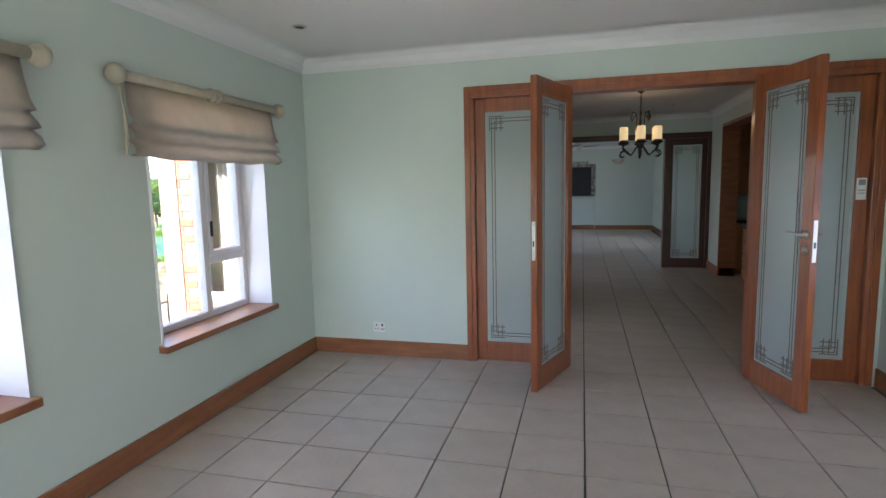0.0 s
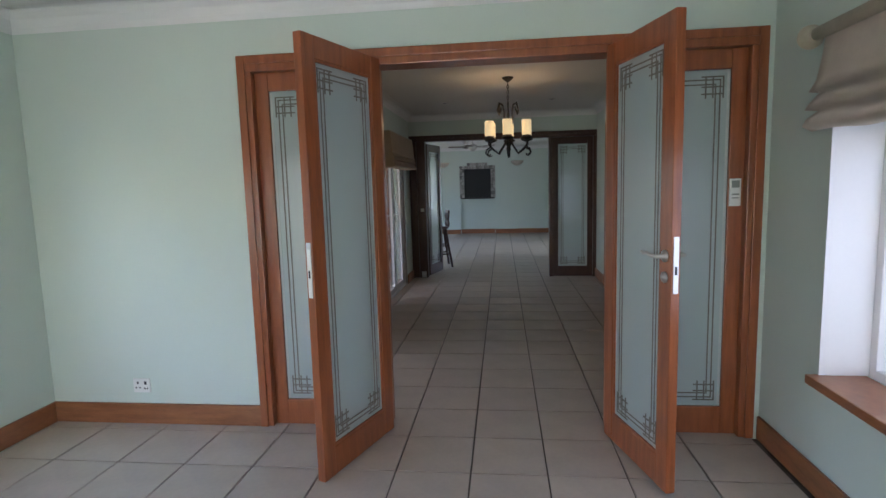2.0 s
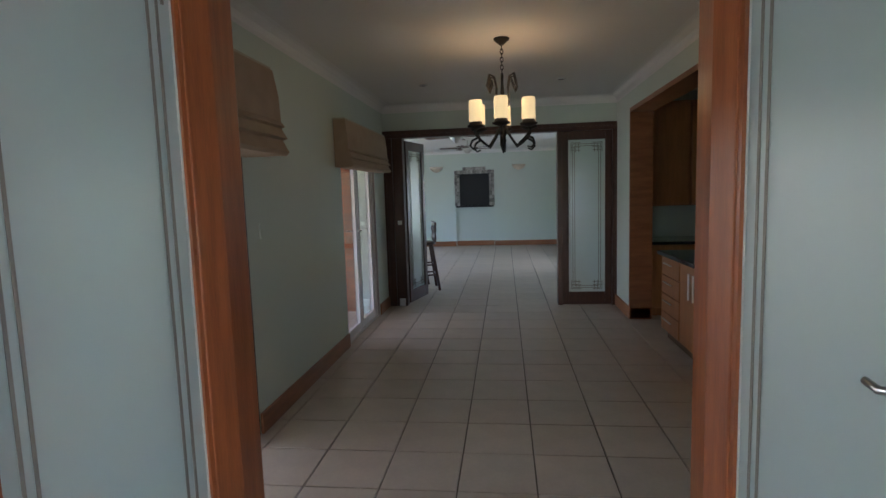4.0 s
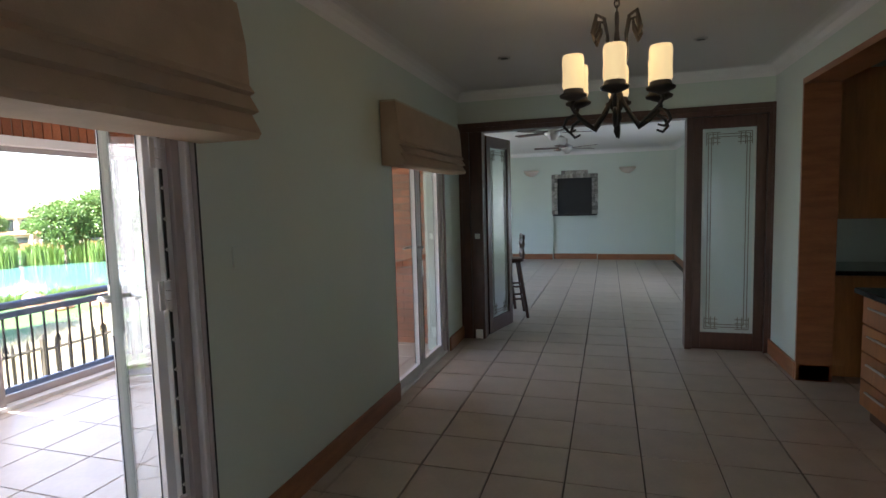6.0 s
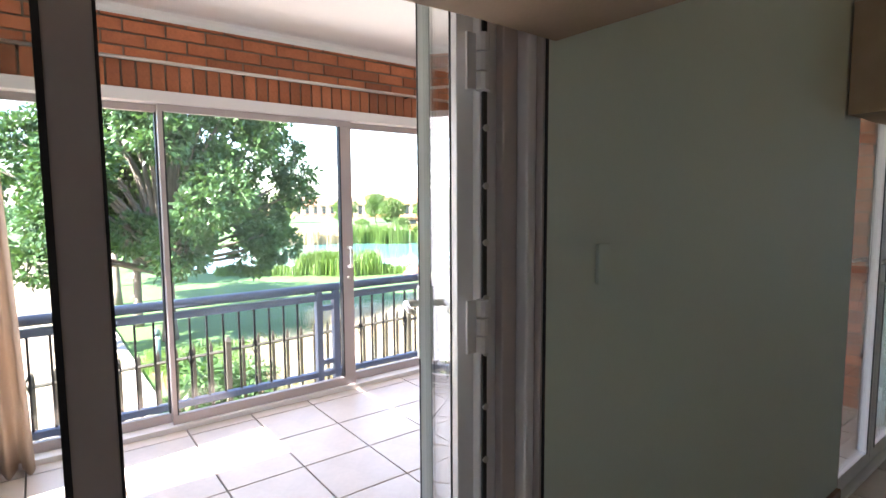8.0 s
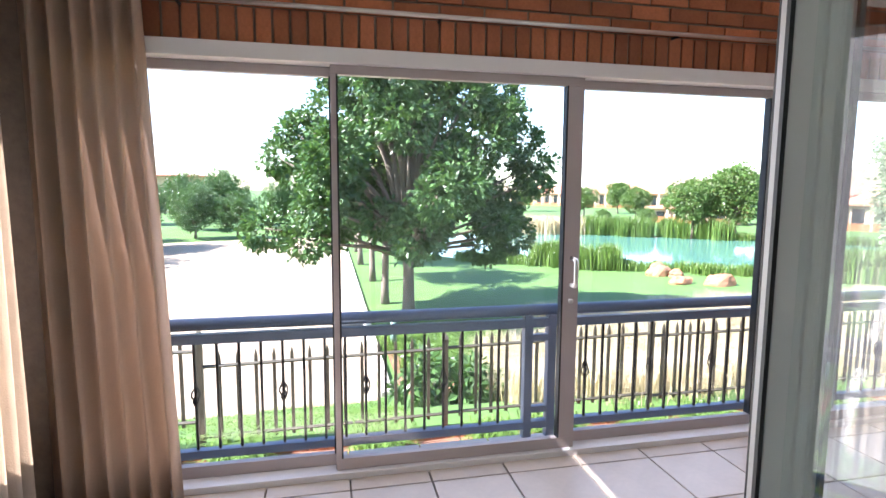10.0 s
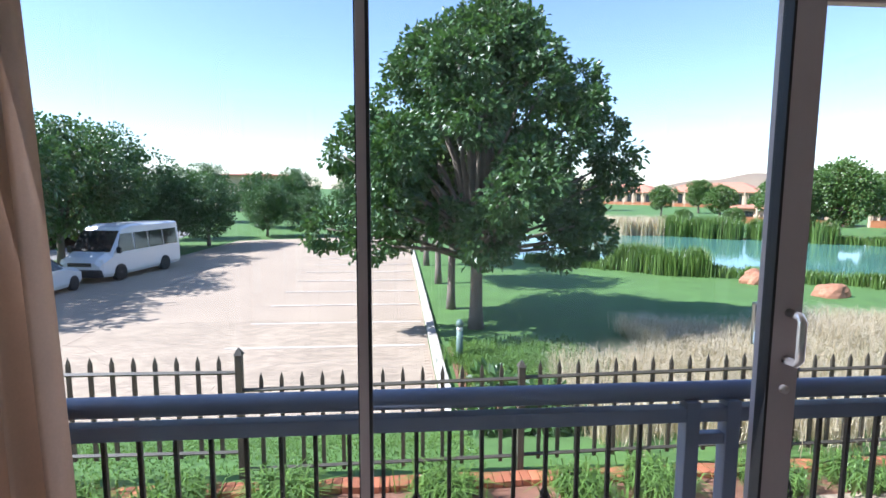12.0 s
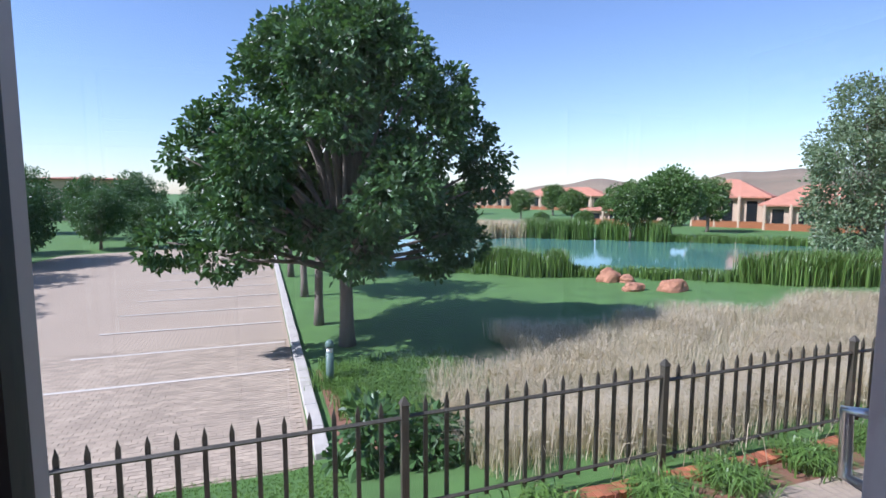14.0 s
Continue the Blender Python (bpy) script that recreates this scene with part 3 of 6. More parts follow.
def roman_blind(x, y0, y1, side, zt=1.935, zb=1.555):
    """A raised roman blind on a thick wooden pole with turned ends."""
    t = thing("roman_blind", (x, (y0 + y1) / 2, zt), "raised beige roman blind on a limed wooden pole", "blind", "living room blinds")
    a, b, dz = y0 - (y0 + y1) / 2, y1 - (y0 + y1) / 2, zb - zt
    pole = part("pole", rod(B(), (side * 0.075, a - 0.02, 0), (side * 0.075, b + 0.02, 0), 0.026, seg=16), M_POLE, t, smooth=True)
    for s, y in ((-1, a - 0.02), (1, b + 0.02)):
        part("finial", lathe(B(), [(0.026, 0), (0.032, s * 0.01), (0.030, s * 0.018), (0.046, s * 0.035), (0.049, s * 0.055), (0.040, s * 0.075), (0.018, s * 0.085)], (side * 0.075, y, 0), 18, "y"), M_POLE, pole, "turned knob", True)
    for y in (-0.03, 0.03):
        part("ring", lathe(B(), [(0.030, -0.012), (0.040, -0.006), (0.040, 0.006), (0.030, 0.012)], (side * 0.075, y, 0), 18, "y"), M_POLE, pole, "", True)
    part("bracket", box(B(), side * 0.002 - 0.001, -0.02, -0.03, side * 0.06, 0.02, 0.03, 0.006), M_POLE, pole)
    # cloth: a flat upper field and stacked folds below
    cl = B()
    prof = [(0.055, -0.02), (0.062, -0.10), (0.075, dz + 0.20), (0.10, dz + 0.155), (0.06, dz + 0.15), (0.095, dz + 0.11), (0.11, dz + 0.085), (0.06, dz + 0.08), (0.10, dz + 0.05), (0.115, dz + 0.02), (0.075, dz)]
    n = 26
    cols = []
    for k in range(n + 1):
        f = k / n
        y = a + (b - a) * f
        sag = 0.012 * math.sin(f * math.pi) + 0.004 * math.sin(f * 23 + y0)
        edge = 0.05 * (1 - min(1, 6 * min(f, 1 - f)))
        cols.append([cl.verts.new((side * d, y + edge * (f - 0.5) * (h / dz), h - sag * (h / dz))) for d, h in prof])
    for p, q in zip(cols, cols[1:]):
        for k in range(len(prof) - 1):
            cl.faces.new((p[k], q[k], q[k + 1], p[k + 1]))
    bmesh.ops.solidify(cl, geom=cl.faces[:], thickness=0.006)
    part("cloth", cl, M_BLIND, t, "folded beige cloth", True)
    cord = B()
    for k in range(5):
        rod(cord, (side * 0.05, a - 0.012 - 0.006 * k, -0.02), (side * (0.05 + 0.004 * k), a - 0.02 + 0.004 * k, dz + 0.02 * k), 0.0035, seg=5)
    part("cord", cord, M_POLE, t, "gathered pull cords")
    return t


roman_blind(XL, 2.99, 4.24, 1)
roman_blind(XL, 1.22, 2.49, 1)
roman_blind(XR, 3.05, 4.30, -1)
roman_blind(XR, 1.22, 2.49, -1)


def pelmet_blind(y0, y1, z0, z1, out, label):
    """A raised tan roman blind that hangs clear of the passage wall."""
    t = thing("roman_blind", (XP, (y0 + y1) / 2, z1), label, "blind", "passage blinds")
    a, b, dz = y0 - (y0 + y1) / 2, y1 - (y0 + y1) / 2, z0 - z1
    cl = B()
    prof = [(0.01, 0.0), (0.10, 0.0), (0.112, dz * 0.3), (0.118, dz * 0.60), (0.138, dz * 0.66), (0.118, dz * 0.68), (0.15, dz * 0.80), (0.122, dz * 0.82), (0.155, dz * 0.96), (0.14, dz), (0.01, dz)]
    n = 14
    cols = [[cl.verts.new((min(d, 0.112) * out + max(0, d - 0.112), a + (b - a) * k / n, h + 0.0015 * math.sin(k * 1.7) * (h / dz))) for d, h in prof] for k in range(n + 1)]
    for p, q in zip(cols, cols[1:]):
        for k in range(len(prof) - 1):
            cl.faces.new((p[k], q[k], q[k + 1], p[k + 1]))
    cl.faces.new(cols[0])
    cl.faces.new(cols[-1][::-1])
    bmesh.ops.recalc_face_normals(cl, faces=cl.faces[:])
    part("cloth", cl, M_BLIND_TAN, t, "stacked tan cloth folds")
    part("batten", box(B(), 0.005, a + 0.01, -0.012, 0.098 * out, b - 0.01, 0.015, 0.004), M_POLE, t)
    return t


pelmet_blind(4.98, 6.335, 1.59, 2.04, 2.1, "raised tan roman blind over the sunroom door")
pelmet_blind(7.94, 9.45, 1.605, 2.0, 1.15, "raised tan roman blind over the second glass door")

# ---- glazed aluminium doors to the sunroom ----


def alu_leaf(name, at, turn, w, h, label, mat, handle=True, edge=0.055):
    t = thing(name, at, label, "door", "aluminium doors", turn)
    for a, b in ((0, 0.055), (w - edge, w)):
        part("stile", box(B(), a, -0.02, 0.015, b, 0.02, h, 0.003), mat, t)
    part("bottom_rail", box(B(), 0.055, -0.02, 0.015, w - edge, 0.02, 0.085, 0.003), mat, t)
    part("top_rail", box(B(), 0.055, -0.02, h - 0.06, w - edge, 0.02, h, 0.003), mat, t)
    seal = B()
    for s in (-1, 1):
        y = s * 0.021
        box(seal, 0.052, y - 0.0015, 0.08, 0.060, y + 0.0015, h - 0.055)
        box(seal, w - edge - 0.005, y - 0.0015, 0.08, w - edge + 0.003, y + 0.0015, h - 0.055)
    box(seal, w, -0.0195, 0.02, w + 0.004, 0.0195, h - 0.005)
    part("seal", seal, M_SEAL_AND_SHADE, t, "black rubber seal")
    part("pane", box(B(), 0.055, -0.004, 0.085, w - edge, 0.004, h - 0.06), M_GLASS, t, shadow=False)
    if handle:
        for s in (-1, 1):
            hb = B()
            x = w - 0.028
            rod(hb, (x, s * 0.02, 1.01), (x, s * 0.06, 1.01), 0.010)
            sweep(hb, [(x, s * 0.06, 1.01), (x - 0.05, s * 0.062, 1.01), (x - 0.10, s * 0.060, 1.01), (x - 0.115, s * 0.05, 1.008)], [0.010, 0.009, 0.008, 0.007])
            part("handle", hb, M_STEEL, t, "steel lever handle", True)
            part("back_plate", box(B(), x - 0.014, min(s * 0.02, s * 0.026), 0.85, x + 0.014, max(s * 0.02, s * 0.026), 1.06, 0.003), M_STEEL, t)
        kb = B()
        rod(kb, (w - 0.028, -0.02, 0.905), (w - 0.028, -0.055, 0.905), 0.007)
        box(kb, w - 0.034, -0.058, 0.82, w - 0.022, -0.053, 0.90, 0.002)
        box(kb, w - 0.040, -0.062, 0.785, w - 0.024, -0.057, 0.83, 0.002)
        part("key", kb, M_STEEL, t, "keys hanging in the lock")
    return t


def alu_frame(name, x, y0, y1, label, jamb=0.04):
    t = thing(name, (x, 0, 0), label, "door frame")
    t["kind"] = "structure"
    for a, b in ((y0, y0 + 0.04), (y1 - jamb, y1)):
        part("jamb", box(B(), -0.04, a, 0, 0.04, b, 1.98, 0.003), M_ALU, t)
    part("head", box(B(), -0.04, y0 + 0.04, 1.93, 0.04, y1 - jamb, 1.98, 0.003), M_ALU, t)
    part("threshold", box(B(), -0.05, y0, -0.005, 0.05, y1, 0.014, 0.003), M_ALU, t)
    front = XP - 0.001 - x
    if front > 0.045:
        for s, y in ((1, y0), (-1, y1)):
            a, b = sorted((y, y + s * 0.012))
            part("reveal", box(B(), 0.04, a, 0.0, front, b, 1.97), M_BRONZE, t, "mauve-grey reveal, darker than the frame")
    return t


DX = XP - 0.10
door_frame = alu_frame("door_frame_3", DX, 5.05, 6.34, "pale aluminium frame of the sunroom doorway", 0.115)
part("rebate", box(B(), 0.041, 6.262, 0.0, 0.062, 6.300, 1.975, 0.004), M_BRONZE, door_frame, "mauve-grey rebate strip")
part("cover_strip", box(B(), 0.041, 6.304, 0.0, 0.085, 6.327, 1.975, 0.006), M_ALU, door_frame, "pale cover strip")
# Black strip paints the shade between leaf and jamb.
part("gap_shade_strip", box(B(), 0.04, 6.2285, 0.0, 0.045, 6.238, 1.975), M_SEAL_AND_SHADE, door_frame, "black strip painting the shade in the hinge gap")
part("wall_seal", box(B(), 0.086, 6.333, 0.0, 0.1025, 6.3385, 1.975), M_SEAL_AND_SHADE, door_frame, "black sealant line against the plaster")
for k in range(15):
    z = 0.28 + 0.105 * k
    part("screw", rod(B(), (0.044, 6.234, z), (0.048, 6.234, z), 0.0065, seg=8), M_STEEL, door_frame)
for z in (0.25, 1.02, 1.50, 1.72):
    hb = B()
    for k in range(3):
        rod(hb, (0.05, 6.222, z + 0.034 * k), (0.05, 6.222, z + 0.034 * k + 0.031), 0.013, seg=10)
    box(hb, 0.040, 6.19, z, 0.046, 6.25, z + 0.099, 0.002)
    part("hinge", hb, M_ALU, door_frame, "white aluminium hinge")
alu_leaf("door_4", (XP - 0.085, 6.215, 0), 153, 0.55, 1.93, "open glazed aluminium door with keys in its lock", M_ALU, edge=0.026)
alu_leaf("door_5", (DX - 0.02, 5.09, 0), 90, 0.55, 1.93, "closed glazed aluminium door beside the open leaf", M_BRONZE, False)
alu_frame("door_frame_4", XP - 0.06, 8.12, 9.34, "pale aluminium frame of the second glass doorway")
alu_leaf("door_6", (XP - 0.06, 8.165, 0), 90, 0.565, 1.93, "closed glazed aluminium door", M_ALU)
alu_leaf("door_7", (XP - 0.06, 9.295, 0), -90, 0.565, 1.93, "closed glazed aluminium door", M_ALU, False)

# ---- sunroom: sliding doors, lintel bricks, curtain ----


def sliding_door():
    t = thing("sliding_door", (XS, 0, 0), "white aluminium sliding doors with tall glass panels", "sliding door")
    t["kind"] = "structure"
    y0, y1, zt = 5.02, 9.52, 1.875
    part("track", box(B(), -0.07, y0, -0.01, 0.07, y1, 0.03, 0.004), M_ALU, t)
    part("head", box(B(), -0.07, y0, zt - 0.035, 0.07, y1, zt + 0.03, 0.004), M_ALU, t)
    for y in (y0, y1 - 0.05):
        part("jamb", box(B(), -0.07, y, 0.03, 0.07, y + 0.05, zt - 0.035, 0.004), M_ALU, t)
    for x, a, b, ends in ((0.025, 6.13, 7.30, (0.028, 0.085)), (-0.03, 5.07, 6.155, (0.05, 0.028)), (-0.03, 7.235, 8.42, (0.06, 0.04)), (0.025, 8.40, 9.47, (0.04, 0.05))):
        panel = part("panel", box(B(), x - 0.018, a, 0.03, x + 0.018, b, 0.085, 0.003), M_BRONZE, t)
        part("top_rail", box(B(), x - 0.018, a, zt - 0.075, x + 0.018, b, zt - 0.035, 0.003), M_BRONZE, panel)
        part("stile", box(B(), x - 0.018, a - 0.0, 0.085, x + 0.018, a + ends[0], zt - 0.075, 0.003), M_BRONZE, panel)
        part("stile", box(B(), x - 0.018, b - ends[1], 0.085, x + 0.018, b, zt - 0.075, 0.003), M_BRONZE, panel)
        sl = B()
        for y in (a + ends[0], b - ends[1]):
            box(sl, x - 0.0195, y - 0.004, 0.085, x + 0.0195, y + 0.004, zt - 0.075)
        part("seal", sl, M_SEAL_AND_SHADE, panel, "black rubber seal")
        part("pane", box(B(), x - 0.003, a + ends[0], 0.085, x + 0.003, b - ends[1], zt - 0.075), M_GLASS, panel, shadow=False)
    hb = B()
    for s in (1,):
        y = 7.26
        sweep(hb, [(0.045, y, 0.86), (0.085, y, 0.862), (0.095, y, 0.875), (0.095, y, 0.975), (0.085, y, 0.988), (0.045, y, 0.99)], 0.011)
        rod(hb, (0.043, y, 0.78), (0.055, y, 0.78), 0.012)
    part("handle", hb, M_STEEL, t, "steel D pull handle", True)
    hb = B()
    sweep(hb, [(-0.05, 7.275, 0.86), (-0.10, 7.275, 0.865), (-0.105, 7.275, 0.98), (-0.05, 7.275, 0.99)], 0.011)
    part("handle", hb, M_STEEL, t, "steel D pull handle", True)
    return t


sliding_door()
structure("wall_sunroom_foundation", box(B(), XS - 0.15, 4.75, -2.6, XS + 0.02, 9.8, -0.012), M_MORTAR, "house foundation wall below the sliding doors", "wall")
lintel = structure("wall_sunroom_lintel", box(B(), XS - 0.14, 4.95, 1.91, XS + 0.02, 9.56, 2.33), M_MORTAR, "red face-brick lintel above the sliding doors", "wall")
structure("wall_sunroom_corner", box(B(), XS - 0.15, 4.74, -2.6, XS + 0.03, 5.02, 2.33), M_MORTAR, "brick corner pier of the sunroom", "wall")
north = structure("wall_sunroom_north", box(B(), XS - 0.15, 9.56, -2.6, -1.04, 9.83, 2.33), M_MORTAR, "red face-brick end wall of the sunroom", "wall")


def brick_face(name, origin, along, normal, length, z0, z1, parent=None, gap=None, bw=0.205, bh=0.068):
    """Joined stretcher bricks proud of a wall face; gap: (from, to, low, high) left open."""
    vs, fs = [], []
    along, normal = Vector(along), Vector(normal)
    row, z = 0, z0
    while z < z1 - 0.01:
        s = -(row % 2) * bw / 2
        while s < length:
            a, b = max(s, 0), min(s + bw - 0.010, length)
            if b - a > 0.02 and not (gap and a < gap[1] and b > gap[0] and z + bh > gap[2] and z < gap[3]):
                h = min(z + bh - 0.010, z1)
                d0, d1 = -0.01, 0.006 + 0.003 * random.random()
                k = len(vs)
                o = Vector(origin)
                for d in (d0, d1):
                    for u, w in ((a, z), (b, z), (b, h), (a, h)):
                        p = o + along * u + normal * d
                        vs.append((p.x, p.y, w))
                fs += [(k + 4, k + 5, k + 6, k + 7), (k, k + 1, k + 5, k + 4), (k + 1, k + 2, k + 6, k + 5), (k + 2, k + 3, k + 7, k + 6), (k + 3, k, k + 4, k + 7)]
            s += bw
        z += bh
        row += 1
    ob = raw(name, vs, fs, M_BRICK_FAR, parent)
    ob["kind"] = "stuff"
    return ob


# ---- floor tiles, brick pieces and the outdoors follow ----
# railing outside the sliding doors
def railing():
    t = thing("balcony_railing", (XS - 0.16, 5.0, 0), "blue-grey painted steel balcony railing with iron balusters", "railing")
    L = 4.8
    part("handrail", rod(B(), (-0.02, 0, 0.69), (-0.02, L, 0.69), 0.030, seg=14), M_RAIL, t, smooth=True)
    part("top_rail", box(B(), -0.022, 0, 0.605, 0.022, L, 0.65, 0.004), M_RAIL, t)
    part("bottom_rail", box(B(), -0.022, 0, 0.055, 0.022, L, 0.095, 0.004), M_RAIL, t)
    for y in (0.22, 2.10, 2.23, 4.05, L - 0.04):
        part("post", box(B(), -0.024, y, 0.0, 0.024, y + 0.045, 0.67, 0.004), M_RAIL, t)
    for z in (0.14, 0.53):
        part("strut", box(B(), -0.015, 2.145, z, 0.015, 2.23, z + 0.035, 0.003), M_RAIL, t)
    y, k = 0.30, 0
    while y < L - 0.08:
        if not 2.06 < y < 2.30:
            bal = part("baluster", box(B(), -0.006, y - 0.006, 0.095, 0.006, y + 0.006, 0.605), M_IRON, t)
            if k % 4 == 2:
                bk = B()
                for j in range(4):
                    a0 = j * math.pi / 2
                    sweep(bk, [(0.020 * math.sin(math.pi * i / 6) * math.cos(a0 + i * 0.5), y + 0.020 * math.sin(math.pi * i / 6) * math.sin(a0 + i * 0.5), 0.30 + 0.018 * i) for i in range(7)], 0.004, 5)
                part("basket_twist", bk, M_IRON, bal, "twisted iron basket")
        y += 0.098
        k += 1
    return t


railing()


def curtain(name, p0, p1, z0, z1, folds, mat, label, depth=0.05):
    """A hanging pleated curtain between two floor points."""
    t = thing(name, (p0[0], p0[1], z0), label, "curtain")
    d = Vector((p1[0] - p0[0], p1[1] - p0[1]))
    nrm = Vector((-d.y, d.x)).normalized()
    bm, cols, n = B(), [], folds * 10
    for k in range(n + 1):
        f = k / n
        col = []
        for j in range(9):
            h = j / 8
            spread = 0.86 + 0.14 * (1 - h)
            w = math.sin(f * folds * 2 * math.pi + 0.18 * math.sin(h * 3)) * depth * (0.8 + 0.3 * (1 - h)) + 0.007 * math.sin(f * 31 + h * 2)
            g = f * spread
            col.append(bm.verts.new((d.x * g + nrm.x * w, d.y * g + nrm.y * w, (z1 - z0) * h)))
        cols.append(col)
    for p, q in zip(cols, cols[1:]):
        for j in range(8):
            bm.faces.new((p[j], q[j], q[j + 1], p[j + 1]))
    bmesh.ops.solidify(bm, geom=bm.faces[:], thickness=0.004)
    part("cloth", bm, mat, t, "heavy pleated cloth", True)
    return t


curtain("curtain", (XS + 0.12, 5.02), (XS + 0.12, 5.50), 0.005, 2.06, 6, M_CURTAIN, "heavy gold-brown pleated curtain drawn to one side")
crod = thing("curtain_rod", (XS + 0.11, 5.0, 2.045), "thin dark steel curtain rod on the brick lintel", "curtain rod")
part("pole", rod(B(), (0, 0.02, 0), (0, 4.5, 0), 0.010, seg=10), M_STEEL, crod, smooth=True)
for y in (0.55, 1.6, 2.75):
    part("bracket", rod(B(), (0, y, 0), (-0.098, y, 0), 0.007, seg=8), M_DARK, crod)
part("finial", lathe(B(), [(0.012, 0), (0.028, 0.01), (0.028, 0.03), (0.012, 0.04)], (0, -0.02, 0), 14, "y"), M_DARK, crod, "", True)

# ---- outdoors: ground, paving, lake ----
G = -2.4


def ground_z(x, y):
    if x > -7.8:
        return -1.78
    if x < -10.2:
        return G
    f = (x + 10.2) / 2.4
    return G + (-1.78 - G) * f * f * (3 - 2 * f)


xs = np.concatenate([[-1400, -700, -300, -150, -100, -70], np.arange(-55, -11, 2.0), np.arange(-11, -6.0, 0.2), [-5, -3.5, 8, 60, 1400]])
ys = np.concatenate([[-1400, -500, -200, -90, -50], np.arange(-30, 60, 3.0), [80, 140, 300, 700, 1400]])
gv = [(x, y, ground_z(x, y)) for x in xs for y in ys]
nyy = len(ys)
gf = [(i * nyy + j, (i + 1) * nyy + j, (i + 1) * nyy + j + 1, i * nyy + j + 1) for i in range(len(xs) - 1) for j in range(nyy - 1)]
tagged(raw("ground", gv, gf, M_GRASS, smooth=True), "green mown lawn reaching to the horizon", "ground", "", "structure")


def sheet(name, pts, z, mat, label, category):
    bm = B()
    f = bm.faces.new([bm.verts.new((x, y, z)) for x, y in pts])
    bmesh.ops.triangulate(bm, faces=[f])
    bmesh.ops.recalc_face_normals(bm, faces=bm.faces[:])
    for f in bm.faces:
        if f.normal.z < 0:
            f.normal_flip()
    return structure(name, bm, mat, label, category)


sheet("pavement_lot", [(-9.6, -10.2), (-9.6, 4.6), (-10.2, 6.95), (-41, 6.95), (-43, 4), (-40, -4.8), (-30, -5.6), (-22, -7.4), (-14, -9)], G + 0.006, M_PAVING, "clay-paved parking lot", "pavement")
sheet("road", [(-20, -16), (-31, -10.6), (-40, -9.2), (-46, -10.0), (-52, -14), (-58, -24), (-54, -25), (-44, -16), (-36, -13.5), (-20, -21)], G + 0.012, M_ROAD, "grey asphalt road beyond the trees", "road")
lake_rim = [(-36, 10.5), (-31, 11.6), (-28.6, 13.0), (-26, 16.4), (-24, 19.4), (-22, 22.6), (-20.2, 25.7), (-18.0, 30), (-19, 38), (-24, 43.5), (-30, 43), (-35.3, 39.5), (-36.5, 36.2), (-39.3, 32.5), (-43, 27.5), (-45, 20), (-43, 13)]
fine_rim = []
for k, p in enumerate(lake_rim):
    q = lake_rim[(k + 1) % len(lake_rim)]
    for j in range(6):
        f = j / 6
        w = 0.25 * noise.noise(Vector((p[0] + f * 7, p[1], k)))
        fine_rim.append((p[0] + (q[0] - p[0]) * f + w, p[1] + (q[1] - p[1]) * f + w))
sheet("water_lake", fine_rim, G + 0.02, M_WATER, "still green lake water", "water")
sheet("water_far_lake", [(-52, 22), (-50, 30), (-56, 36), (-68, 40), (-72, 30), (-62, 24)], G + 0.02, M_WATER, "far arm of the lake", "water")
sheet("bed_soil", [(-7.4, -2), (-7.4, 16), (-6.88, 16), (-6.88, -2)], -1.772, M_SOIL, "red-brown soil planting bed", "soil")
sheet("bed_soil_kerbside", [(-10.25, 7.35), (-10.25, 9.6), (-13.4, 8.6), (-14.2, 7.35)], G + 0.03, M_SOIL, "bare red soil beside the kerb", "soil")

sheet("pavement_path", [(-6.88, -2), (-6.88, 16), (-3.7, 16), (-3.7, -2)], -1.768, M_PAVING, "pale paved path along the house", "pavement")

# near pavers, laid in running bond along the lot
pv, pf = [], []
row = 0
x = -9.65
while x > -17.0:
    yb = 6.90 if x < -10.1 else 5.0
    y = yb - (row % 2) * 0.1
    while y > -1.5:
        k = len(pv)
        j = 0.002 * random.random()
        for z in (G + 0.004, G + 0.016 + j):
            pv += [(x, y, z), (x - 0.094, y, z), (x - 0.094, y - 0.192, z), (x, y - 0.192, z)]
        pf += [(k + 4, k + 5, k + 6, k + 7), (k, k + 4, k + 7, k + 3), (k, k + 1, k + 5, k + 4), (k + 2, k + 3, k + 7, k + 6)]
        y -= 0.2
    x -= 0.1
    row += 1
pav = raw("pavers", pv, pf, M_PAVER)
tagged(pav, "weathered tan clay pavers with sandy joints", "pavers", "", "stuff")

kerb = thing("kerb", (-10.3, 7.08, G), "pale concrete kerb along the parking lot", "kerb")
kerb["kind"] = "structure"
kb = B()
box(kb, 0, -0.11, -0.05, 0.92, 0.11, 0.10, 0.02)
kerb_block = part("kerb_stone", kb, M_KERB, kerb)
for k in range(33):
    o = kerb_block if k == 0 else kerb_block.copy()
    if k:
        scene.collection.objects.link(o)
    o.location = (-(k + 1) * 0.93 * U, 0.004 * U * math.sin(k * 2.1), 0)
for k in range(9):
    bm = box(B(), -0.05, -4.6, 0, 0.05, 0, 0.004)
    ln = part("parking_line", bm, M_PAINT)
    ln.location = ((-14.40 - 2.24 * k) * U, 6.85 * U, (G + 0.019) * U)
    tagged(ln, "worn white painted parking line", "parking line", "parking lines", "structure")

# ---- fence ----
fence = thing("palisade_fence", (-7.5, 0, -1.78), "dark olive steel fence with spear-topped pickets", "fence")


